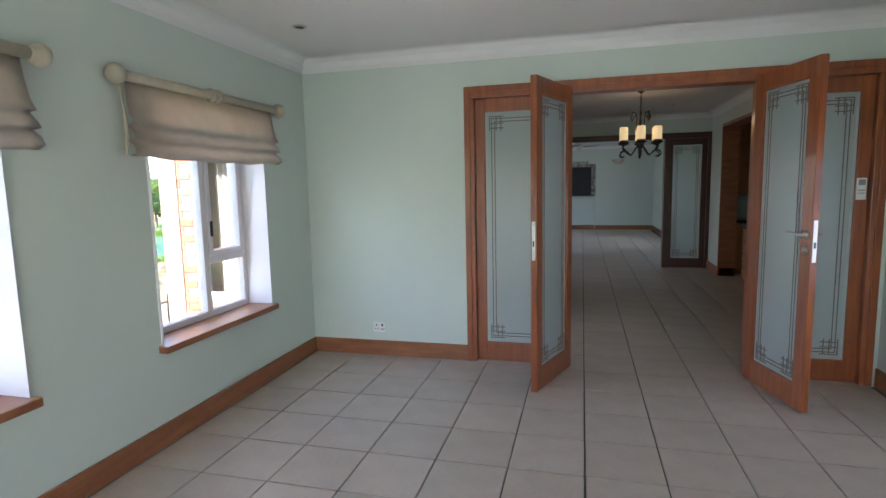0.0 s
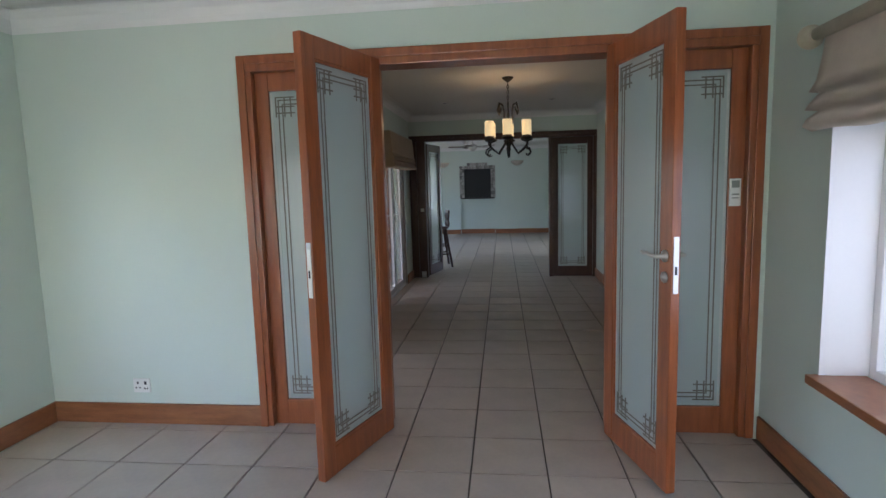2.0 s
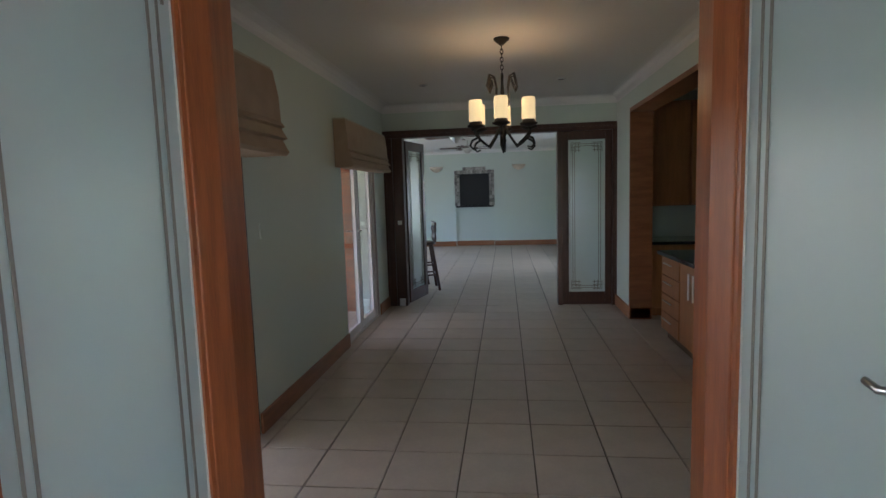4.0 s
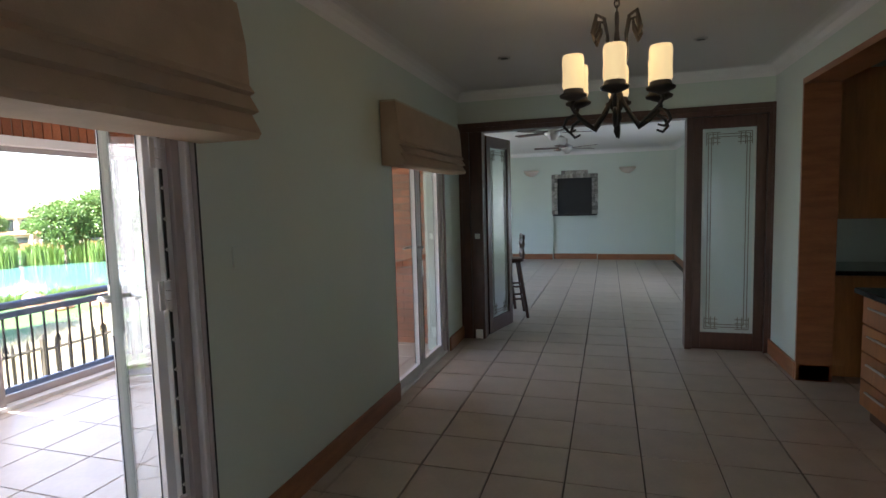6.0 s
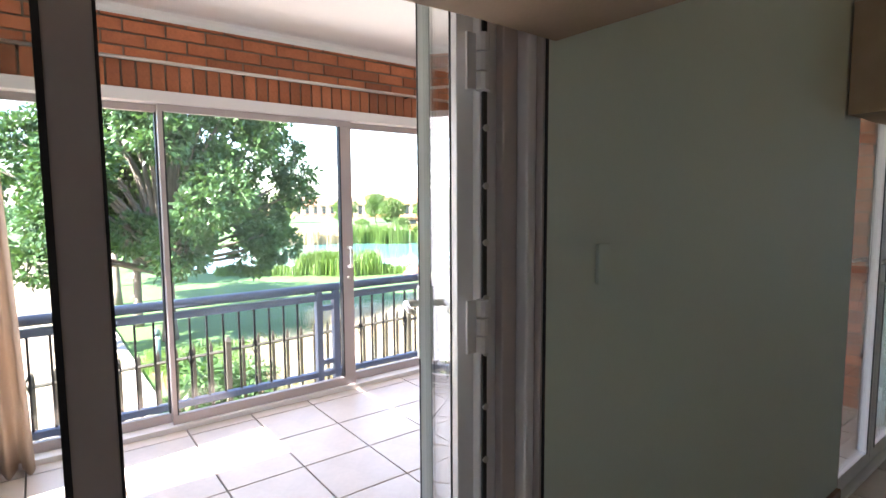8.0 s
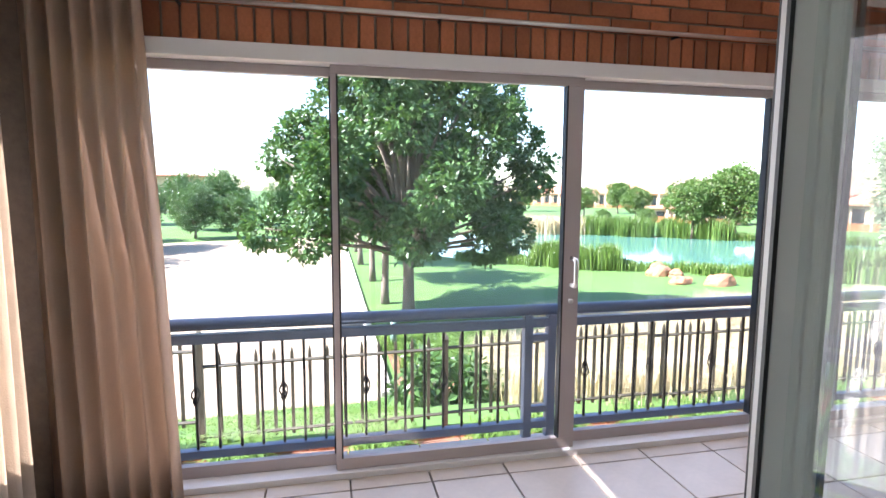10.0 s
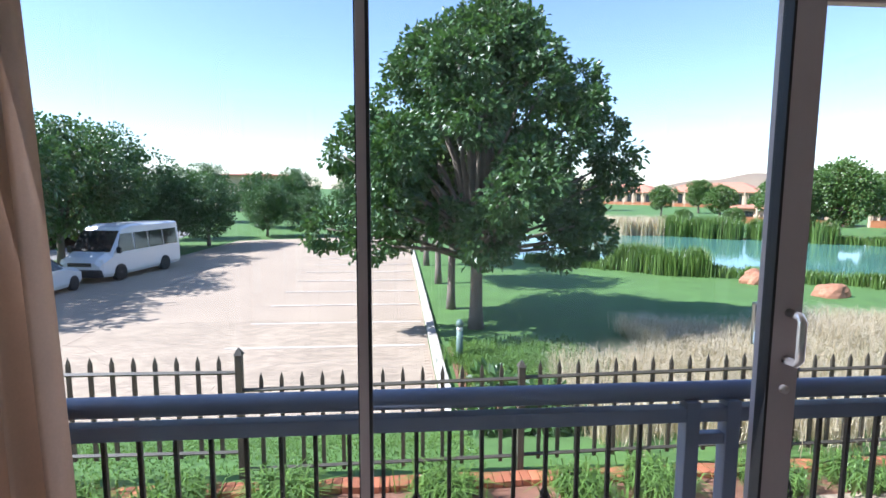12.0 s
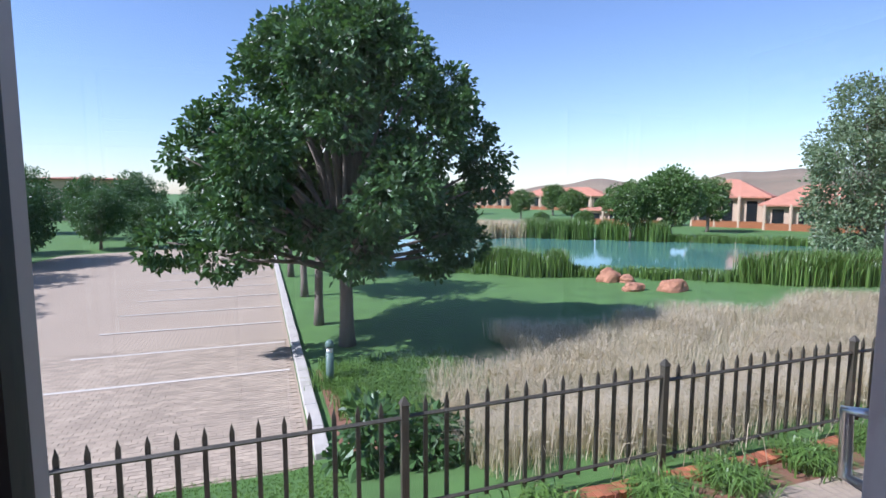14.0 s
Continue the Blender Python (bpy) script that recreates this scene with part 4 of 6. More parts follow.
def fence_bay(y0, y1, z0, z1, x0=0.0, x1=0.0):
    lz = lambda y: z0 + (z1 - z0) * (y - y0) / (y1 - y0) + 1.78
    lx = lambda y: x0 + (x1 - x0) * (y - y0) / (y1 - y0)
    for d in (0, -0.86):
        part("rail", rod(B(), (lx(y0), y0, lz(y0) + d), (lx(y1), y1, lz(y1) + d), 0.022, seg=4), M_FENCE, fence)
    n = round((y1 - y0) / 0.212)
    for k in range(1, n):
        y = y0 + (y1 - y0) * k / n
        bm = box(B(), -0.012, -0.020, -0.93, 0.012, 0.020, 0.09)
        top = [v for v in bm.verts if v.co.z > 0]
        tip = bm.verts.new((0, 0, 0.175))
        for a, b in ((0, 1), (1, 3), (3, 2), (2, 0)):
            tv = sorted(top, key=lambda v: (v.co.x, v.co.y))
            bm.faces.new((tv[a], tv[b], tip))
        pk = part("picket", bm, M_FENCE, fence)
        pk.location = ((lx(y) - 0.03) * U, y * U, lz(y) * U)


def fence_post(y, z, x=0.0):
    bm = box(B(), x - 0.035, y - 0.035, -0.1, x + 0.035, y + 0.035, z + 1.78 + 0.11, 0.003)
    post = part("post", bm, M_FENCE, fence)
    cap = B()
    bmesh.ops.create_cone(cap, cap_ends=True, segments=4, radius1=0.066, radius2=0.004, depth=0.075, matrix=Matrix.Translation((x, y, z + 1.78 + 0.148)) @ Matrix.Rotation(math.pi / 4, 4, "Z"))
    part("cap", cap, M_FENCE, post)


fence_bay(-1.3, 1.65, -0.54, -0.56, -0.1, -0.1)
fence_bay(1.65, 4.6, -0.56, -0.58, -0.1, -0.08)
fence_bay(4.6, 7.53, -0.77, -0.69, -0.08, 0)
fence_bay(7.53, 10.45, -0.68, -0.64)
fence_bay(10.45, 13.4, -0.68, -0.66)
fence_bay(13.4, 16.4, -0.66, -0.66)
for y, z, x in ((1.65, -0.56, -0.1), (4.6, -0.50, -0.08), (7.53, -0.67, 0), (10.45, -0.62, 0), (13.4, -0.62, 0), (16.4, -0.62, 0)):
    fence_post(y, z, x)

# brick edging between bed and fence
edge = thing("brick_edging", (-7.36, 0, -1.77), "row of orange clay edging bricks along the bed", "edging")
eb = part("brick", box(B(), -0.10, -0.045, 0, 0.10, 0.045, 0.07, 0.006), M_BRICK, edge)
for k in range(150):
    o = eb if k == 0 else eb.copy()
    if k:
        scene.collection.objects.link(o)
    o.location, o.rotation_euler.z = (0.01 * math.sin(k * 5.3) * U, (0.5 + k * 0.098) * U, 0), 0.03 * math.sin(k * 3.7)

# ---- plants ----


def blades(name, count, area, height, mat, label, parent=None, width=0.012, lean=0.45, tufts=0, spread=0.25, keep=None, seed=1, zf=None):
    """Grass blades over a rectangle (x0, x1, y0, y1): each a bent two-part strip."""
    rng = np.random.default_rng(seed)
    x0, x1, y0, y1 = area
    if tufts:
        c = np.stack([rng.uniform(x0, x1, tufts), rng.uniform(y0, y1, tufts)], 1)
        p = c[rng.integers(0, tufts, count)] + rng.normal(0, spread / 2, (count, 2))
    else:
        p = np.stack([rng.uniform(x0, x1, count), rng.uniform(y0, y1, count)], 1)
    if keep:
        p = p[[keep(a, b) for a, b in p]]
    n = len(p)
    z = np.array([(zf or ground_z)(a, b) for a, b in p]) - 0.02
    h = height * rng.uniform(0.55, 1.1, n)
    ang = rng.uniform(0, 2 * np.pi, n)
    ln = rng.uniform(0.1, 1.0, n) * lean * h
    d = np.stack([np.cos(ang), np.sin(ang)], 1)
    s = np.stack([-d[:, 1], d[:, 0]], 1) * width
    base = np.column_stack([p, z])
    mid = np.column_stack([p + d * (ln * 0.3)[:, None], z + h * 0.62])
    tip = np.column_stack([p + d * ln[:, None], z + h * (1 - 0.35 * lean)])
    s3 = np.column_stack([s, np.zeros(n)])
    v = np.stack([base - s3, base + s3, mid + s3 * 0.8, mid - s3 * 0.8, tip], 1).reshape(-1, 3)
    k = np.arange(n)[:, None] * 5
    f = [tuple(r) for r in np.concatenate([k, k + 1, k + 2, k + 3], 1)] + [tuple(r) for r in np.concatenate([k + 3, k + 2, k + 4], 1)]
    me = bpy.data.meshes.new(name)
    me.from_pydata((v * U).tolist(), [], [list(map(int, r)) for r in f])
    me.materials.append(mat)
    ob = new(name, me)
    return tagged(ob, label, "grass", "", "stuff")


def in_straw(x, y):
    return y > 8.7 + 0.35 * max(0, (-9.5 - x)) * 0.6 and x > -15.2 + 0.7 * math.sin(y) and (x > -12.5 or y > 11.8)


blades("straw_grass", 85000, (-15.8, -7.9, 8.6, 26), 0.85, M_STRAW, "tall pale straw-coloured ornamental grass", width=0.0045, lean=0.95, tufts=700, spread=0.6, keep=in_straw, seed=2)
blades("green_border_grass", 9000, (-14.2, -11.0, 7.5, 10.4), 0.42, M_BLADE, "clumps of green mondo grass beside the kerb", width=0.010, lean=1.0, tufts=85, spread=0.35, seed=3)
for k, (px, py, ph) in enumerate(((-7.16, 3.15, 0.36), (-7.14, 4.05, 0.42), (-7.12, 5.06, 0.44), (-7.1, 6.65, 0.42), (-7.1, 8.07, 0.38), (-7.12, 8.86, 0.42), (-7.08, 10.08, 0.42), (-7.1, 11.05, 0.40), (-7.12, 12.2, 0.44), (-7.1, 13.3, 0.40))):
    clump = blades("strappy_plant", 520, (px - 0.01, px + 0.01, py - 0.01, py + 0.01), ph, M_BLADE, "", width=0.010, lean=1.35, tufts=1, spread=0.26, seed=60 + k)
    tagged(clump, "clump of arching strappy green leaves in the soil bed", "plant", "bed plants")
blades("lawn_blades", 14000, (-10.2, -7.7, 0.5, 7.2), 0.07, M_BLADE, "mown lawn blades by the fence", width=0.008, lean=0.8, seed=5)


def rim_area(i0, i1, name, count, height, mat, label, off, seed):
    rng = np.random.default_rng(seed)
    a, b = np.array(lake_rim[i0]), np.array(lake_rim[i1])
    d = (b - a) / np.linalg.norm(b - a)
    nrm = np.array([-d[1], d[0]])
    L = np.linalg.norm(b - a)
    ob = blades(name, count, (0, L, -off, off), height, mat, label, width=0.022, lean=0.35, tufts=max(8, int(L * 5)), spread=0.5, zf=lambda x, y: 0.0, seed=seed)
    ang = math.atan2(d[1], d[0])
    ob.matrix_world = pose(a[0] * U, a[1] * U, G * U, 0, 0, math.degrees(ang))
    return ob


rim_area(2, 3, "lake_reeds", 2600, 0.6, M_REED, "low green reeds on the near bank", 0.4, 11)
rim_area(3, 4, "lake_reeds", 5200, 1.35, M_REED, "tall green reeds on the near bank", 0.7, 12)
rim_area(4, 6, "lake_reeds", 3200, 0.6, M_REED, "sparse green reeds on the near bank", 0.4, 13)
rim_area(6, 7, "lake_reeds", 6500, 1.5, M_REED, "tall green reeds at the lake edge", 0.8, 14)
rim_area(7, 8, "lake_reeds", 5000, 1.5, M_REED, "tall green reeds at the lake edge", 0.8, 15)
rim_area(12, 14, "lake_reeds", 6000, 1.9, M_REED, "green reeds on the far bank", 1.2, 16)
rim_area(14, 15, "lake_reeds", 3500, 1.8, M_STRAW, "dry reeds on the far bank", 1.2, 17)
rim_area(10, 12, "lake_reeds", 2500, 0.8, M_REED, "low reeds on the far bank", 0.6, 18)


def crown_mesh(name, lobes, leaves, size, mat, parent, seed):
    """Leaves spread over overlapping lobes: (x, y, z, radius), denser toward each lobe's skin."""
    rng = np.random.default_rng(seed)
    w = np.array([l[3] ** 2 for l in lobes])
    pick = rng.choice(len(lobes), leaves, p=w / w.sum())
    L = np.array(lobes)[pick]
    d = rng.normal(size=(leaves, 3))
    d /= np.linalg.norm(d, axis=1)[:, None]
    twig = rng.normal(size=(len(lobes) * 40, 3))
    twig /= np.linalg.norm(twig, axis=1)[:, None]
    t = twig[pick * 40 + rng.integers(0, 40, leaves)]
    dd = t + d * 0.33
    dd /= np.linalg.norm(dd, axis=1)[:, None]
    r = L[:, 3] * (0.62 + 0.5 * rng.random(leaves) ** 0.8) * rng.uniform(0.82, 1.08, leaves)
    c = L[:, :3] + dd * r[:, None] * np.array([1, 1, 0.85])
    a = dd + rng.normal(0, 0.55, (leaves, 3))
    a[:, 2] -= 0.35
    a /= np.linalg.norm(a, axis=1)[:, None]
    b = np.cross(a, rng.normal(size=(leaves, 3)))
    b /= np.linalg.norm(b, axis=1)[:, None]
    s = size * rng.uniform(0.6, 1.25, leaves)[:, None]
    n = np.cross(a, b) * 0.18
    v = np.stack([c, c + a * s * 0.5 + b * s * 0.33 + n * s, c + a * s * 1.05, c + a * s * 0.5 - b * s * 0.33 + n * s], 1).reshape(-1, 3)
    k = np.arange(leaves)[:, None] * 4
    return raw(name, v, np.concatenate([k, k + 1, k + 2, k + 3], 1), mat, parent)


def tree(name, at, lobes, leaves, size, mat, trunk_r, fork, label, seed, group=""):
    """Trunk, limbs toward each lobe, and a leafy crown, all relative to the trunk's foot."""
    rnd = random.Random(seed)
    t = thing(name, at, label, "tree", group)
    tb = B()
    lean = (rnd.uniform(-0.1, 0.1), rnd.uniform(-0.15, 0.05))
    sweep(tb, [(0, 0, -0.1), (lean[0] * 0.2, lean[1] * 0.2, fork * 0.3), (lean[0] * 0.6, lean[1] * 0.6, fork * 0.65), (lean[0], lean[1], fork)], [trunk_r * 1.35, trunk_r, trunk_r * 0.93, trunk_r * 0.9], 10)
    part("trunk", tb, M_BARK, t, "", True)
    for x, y, z, r in lobes:
        lb = B()
        m = Vector((lean[0] + (x - lean[0]) * 0.4 + rnd.uniform(-.15, .15), lean[1] + (y - lean[1]) * 0.4, fork + (z - fork) * 0.55))
        sweep(lb, [(lean[0], lean[1], fork - 0.1), m, (x, y, z)], [trunk_r * 0.6, trunk_r * 0.34, trunk_r * 0.12], 6)
        part("limb", lb, M_BARK, t, "", True)
    crown_mesh("crown", lobes, leaves, size, mat, t, seed)
    return t


def lobes_for(seed, n, rx, ry, z0, z1, lobe):
    rnd = random.Random(seed)
    out = []
    for k in range(n):
        f = (k + 0.5) / n
        z = z0 + (z1 - z0) * f
        wide = math.sin(math.pi * (0.16 + 0.80 * f)) ** 0.7
        a = k * 2.4 + rnd.uniform(-0.4, 0.4)
        q = rnd.uniform(0.5, 1.0)
        out.append((math.cos(a) * rx * wide * q, math.sin(a) * ry * wide * q, z, lobe * rnd.uniform(0.75, 1.2)))
    return out




def crown_profile(seed, n, profile, lobe, drift):
    """Lobes inside an outline of half widths by height; the top drifts sideways."""
    rnd = random.Random(seed)
    zs, ws = [p[0] for p in profile], [p[1] for p in profile]
    out = []
    for k in range(n):
        f = (k + 0.5) / n
        z = zs[0] + (zs[-1] - zs[0]) * f ** 1.12
        w = float(np.interp(z, zs, ws))
        a = k * 2.4 + rnd.uniform(-0.35, 0.35)
        q = math.sqrt(rnd.uniform(0.25, 1.0))
        r = lobe * rnd.uniform(0.7, 1.25)
        reach = max(0.0, w - r * 0.8)
        out.append((math.cos(a) * reach * 0.85 * q, math.sin(a) * reach * q + drift * f, z, r))
    return out


main_lobes = crown_profile(5, 62, ((2.6, 3.1), (3.3, 3.8), (4.3, 4.15), (5.6, 3.45), (6.7, 2.6), (7.3, 1.6), (7.8, 0.7)), 0.70, 0.5) + [(0.0, -2.8, 5.2, 0.55), (0.3, -3.2, 4.5, 0.5), (0.5, -3.6, 2.7, 0.6), (0.9, -2.6, 2.35, 0.55), (0.5, 2.3, 2.2, 0.6), (0.6, 3.0, 2.5, 0.6)]
main_lobes = [(x, y - 0.2, z, r) for x, y, z, r in main_lobes]
tree("broadleaf_tree", (-15.88, 8.29, G), main_lobes, 62000, 0.155, M_LEAF, 0.17, 1.9, "large dense dark-green broadleaf tree with a pale trunk", 5)
row_tree = tree("avenue_tree", (-18.2, 7.85, G), lobes_for(8, 14, 1.7, 1.8, 3.0, 5.6, 0.9), 9000, 0.17, M_LEAF_LIGHT, 0.12, 2.0, "green avenue tree in the kerbside row", 8, "kerbside trees")
for p, s, a in (((-22.6, 7.8, G), 1.00, 60), ((-27.5, 7.6, G), 1.05, 130), ((-33, 7.7, G), 1.05, 200), ((-39, 7.8, G), 1.00, 20)):
    place(row_tree, p, a, s)
park_tree = tree("park_tree", (-28.5, -9.6, G), lobes_for(21, 16, 3.0, 3.2, 2.0, 6.0, 1.35), 13000, 0.21, M_LEAF, 0.17, 1.7, "dark green tree shading the parked vehicles", 21, "parking lot trees")
for p, s, a in (((-22.5, -9.4, G), 1.10, 80), ((-17, -10.5, G), 1.10, 10), ((-34, -10.5, G), 1.01, 200), ((-34.8, -6.9, G), 0.69, 150), ((-36.6, -5.6, G), 0.65, 40), ((-43.4, -3.6, G), 0.58, 220), ((-43.1, -0.6, G), 0.50, 300), ((-41, -9.5, G), 0.68, 15), ((-52, -6, G), 0.72, 100), ((-54, 2, G), 0.68, 190), ((-50, 6.5, G), 0.64, 260), ((-60, -14, G), 0.88, 310), ((-34, -18, G), 0.88, 55), ((-46, -21, G), 0.88, 20), ((-62, 8, G), 0.80, 77), ((-58, -4, G), 0.80, 35), ((-60, 14, G), 0.72, 12)):
    place(park_tree, p, a, s)
bank_tree = tree("lakeside_tree", (-37.5, 37.6, G), lobes_for(31, 12, 2.2, 2.2, 2.1, 4.9, 1.15), 8000, 0.26, M_LEAF_LIGHT, 0.16, 1.8, "green tree standing on the far lake bank", 31, "far bank trees")
for p, s, a in (((-38.5, 34.6, G), 0.80, 50), ((-43, 47, G), 0.90, 90), ((-49.4, 43.5, G), 0.64, 140), ((-62, 44, G), 0.72, 200), ((-72, 42, G), 0.72, 250), ((-80, 52, G), 0.88, 300), ((-66, 52, G), 0.56, 20), ((-58, 50, G), 0.56, 70), ((-74, 30, G), 0.56, 110), ((-90, 40, G), 0.96, 10), ((-47, 36, G), 0.36, 10), ((-50, 33, G), 0.32, 60)):
    place(bank_tree, p, a, s)
tree("willow_tree", (-22.2, 37.2, G), lobes_for(41, 18, 3.0, 3.0, 0.9, 8.6, 1.7), 24000, 0.20, M_LEAF_WILLOW, 0.2, 1.2, "large silvery-green willow at the lake edge", 41)

# low shrub in the kerbside soil
def shrub(at, r, n, size, mat, label, seed):
    t = thing("shrub", at, label, "shrub", "garden shrubs")
    crown_mesh("foliage", lobes_for(seed, 6, r, r, 0.15, r * 1.3, r * 0.55), n, size, mat, t, seed)
    sb = B()
    for k in range(5):
        a = k * 1.3
        sweep(sb, [(0, 0, -0.05), (0.2 * r * math.cos(a), 0.2 * r * math.sin(a), 0.3 * r), (0.7 * r * math.cos(a), 0.7 * r * math.sin(a), r)], [0.02, 0.014, 0.006], 5)
    part("stem", sb, M_BARK, t)
    return t


shrub((-9.6, 7.75, -2.3), 0.55, 520, 0.17, M_LEAF, "dark broad-leaved shrub behind the fence", 51)
shrub((-9.3, 8.5, -2.25), 0.5, 420, 0.16, M_LEAF, "dark broad-leaved shrub behind the fence", 52)

# ---- bollard, rocks ----
bol = thing("bollard_light", (-13.1, 7.53, G), "green-grey garden bollard light with a domed cap", "bollard")
part("column", rod(B(), (0, 0, 0), (0, 0, 0.70), 0.075, seg=18), M_BOLLARD, bol, smooth=True)
part("lens", rod(B(), (0, 0, 0.70), (0, 0, 0.80), 0.062, seg=18), M_PLASTIC, bol, "pale lens band", True)
part("cap", lathe(B(), [(0.082, 0.80), (0.082, 0.86), (0.07, 0.91), (0.04, 0.94), (0.01, 0.95)]), M_BOLLARD, bol, "", True)
part("base_plate", box(B(), -0.25, -0.15, 0, 0.15, 0.15, 0.03, 0.01), M_KERB, bol)


def boulder(at, r, seed):
    bm = B()
    bmesh.ops.create_icosphere(bm, subdivisions=3, radius=1)
    for v in bm.verts:
        n = noise.noise(v.co * 1.3 + Vector((seed, 0, 0))) * 0.35 + noise.noise(v.co * 3.1 + Vector((0, seed, 0))) * 0.14
        v.co *= 1 + n
        v.co = Vector((v.co.x * r[0], v.co.y * r[1], max(v.co.z, -0.4) * r[2] + 0.3 * r[2]))
    ob = part("boulder", bm, M_ROCK)
    ob.location = Vector(at) * U
    return tagged(ob, "weathered orange-red boulder on the lawn", "boulder", "boulders by the lake")


boulder((-21.9, 20.3, G), (0.42, 0.5, 0.42), 1)
boulder((-21.5, 20.9, G), (0.3, 0.36, 0.25), 4)
boulder((-19.8, 19.9, G), (0.3, 0.48, 0.27), 2)
boulder((-19.2, 21.3, G), (0.38, 0.6, 0.36), 3)

# ---- parked vehicles ----


def body_loft(bm, sections):
    """Skin through cross-sections (x, half width low, half width high, z low, z belt, z top)."""
    rings = []
    for x, wl, wt, z0, zb, z1 in sections:
        pr = [(-wl * 0.92, z0), (-wl, z0 + 0.12), (-wl, zb), (-wt, z1 - 0.07), (-wt * 0.85, z1), (wt * 0.85, z1), (wt, z1 - 0.07), (wl, zb), (wl, z0 + 0.12), (wl * 0.92, z0)]
        rings.append([bm.verts.new((x, y, z)) for y, z in pr])
    n = len(rings[0])
    for a, b in zip(rings, rings[1:]):
        for k in range(n):
            bm.faces.new((a[k], b[k], b[(k + 1) % n], a[(k + 1) % n]))
    bm.faces.new(rings[0])
    bm.faces.new(rings[-1][::-1])
    bmesh.ops.recalc_face_normals(bm, faces=bm.faces[:])
    return bm


def quad_panel(bm, pts, out, thick=0.012):
    vs = [bm.verts.new(Vector(p) + Vector(out) * thick) for p in pts]
    bs = [bm.verts.new(Vector(p) - Vector(out) * 0.01) for p in pts]
    bm.faces.new(vs)
    n = len(vs)
    for k in range(n):
        bm.faces.new((vs[k], vs[(k + 1) % n], bs[(k + 1) % n], bs[k]))
    bmesh.ops.recalc_face_normals(bm, faces=bm.faces[:])
    return bm


def wheels(t, xs_, half, r):
    for x in xs_:
        for s in (-1, 1):
            ty = part("wheel", lathe(B(), [(r * 0.62, -0.1), (r * 0.95, -0.1), (r, -0.07), (r, 0.07), (r * 0.95, 0.1), (r * 0.62, 0.1)], (x, s * (half - 0.08), r), 22, "y"), M_TYRE, t, "black tyre", True)
            part("rim", lathe(B(), [(r * 0.60, -0.095), (r * 0.58, 0.095), (r * 0.2, 0.085), (r * 0.1, 0.1)], (x, s * (half - 0.08), r), 18, "y"), M_STEEL, ty, "silver rim")


def van(at, turn):
    """Front toward +x."""
    t = thing("minibus", at, "white minibus parked under the trees", "van", turn=turn)
    part("body", body_loft(B(), [(-2.25, 0.80, 0.70, 0.28, 0.95, 1.80), (-2.15, 0.86, 0.76, 0.22, 0.98, 1.98), (0.6, 0.86, 0.76, 0.20, 0.98, 2.02), (1.1, 0.86, 0.75, 0.20, 0.96, 1.92), (1.75, 0.85, 0.74, 0.20, 0.90, 1.06), (2.15, 0.83, 0.72, 0.22, 0.72, 0.92), (2.27, 0.76, 0.66, 0.30, 0.60, 0.72)]), M_CARPAINT, t)
    quad = [(1.17, -0.70, 1.80), (1.17, 0.70, 1.80), (1.73, 0.74, 1.08), (1.73, -0.74, 1.08)]
    part("windscreen", quad_panel(B(), quad, (0.8, 0, 0.6), 0.02), M_CARGLASS, t)
    for s in (-1, 1):
        for a, b in ((-2.0, -1.15), (-1.08, -0.25), (-0.18, 0.55), (0.63, 1.22)):
            lean0, y0, y1 = (0.30 if b > 1.2 else 0), s * 0.865, s * 0.785
            part("side_window", quad_panel(B(), [(a, y0, 1.06), (b + lean0, y0, 1.06), (b, y1, 1.70), (a, y1, 1.70)], (0, s, 0)), M_CARGLASS, t)
        part("headlight", quad_panel(B(), [(2.24, s * 0.50, 0.62), (2.16, s * 0.80, 0.66), (2.12, s * 0.78, 0.84), (2.2, s * 0.52, 0.80)], (1, s * 0.2, 0.1), 0.03), M_STEEL, t)
        part("mirror", box(B(), 1.5, min(s * 0.88, s * 1.04), 1.02, 1.58, max(s * 0.88, s * 1.04), 1.25, 0.02), M_DARK, t)
    part("bumper", box(B(), 2.12, -0.80, 0.22, 2.34, 0.80, 0.50, 0.05), M_TYRE, t, "dark front bumper")
    part("grille", box(B(), 2.2, -0.45, 0.60, 2.275, 0.45, 0.74, 0.01), M_DARK, t)
    wheels(t, (-1.15, 1.38), 0.86, 0.31)
    return t


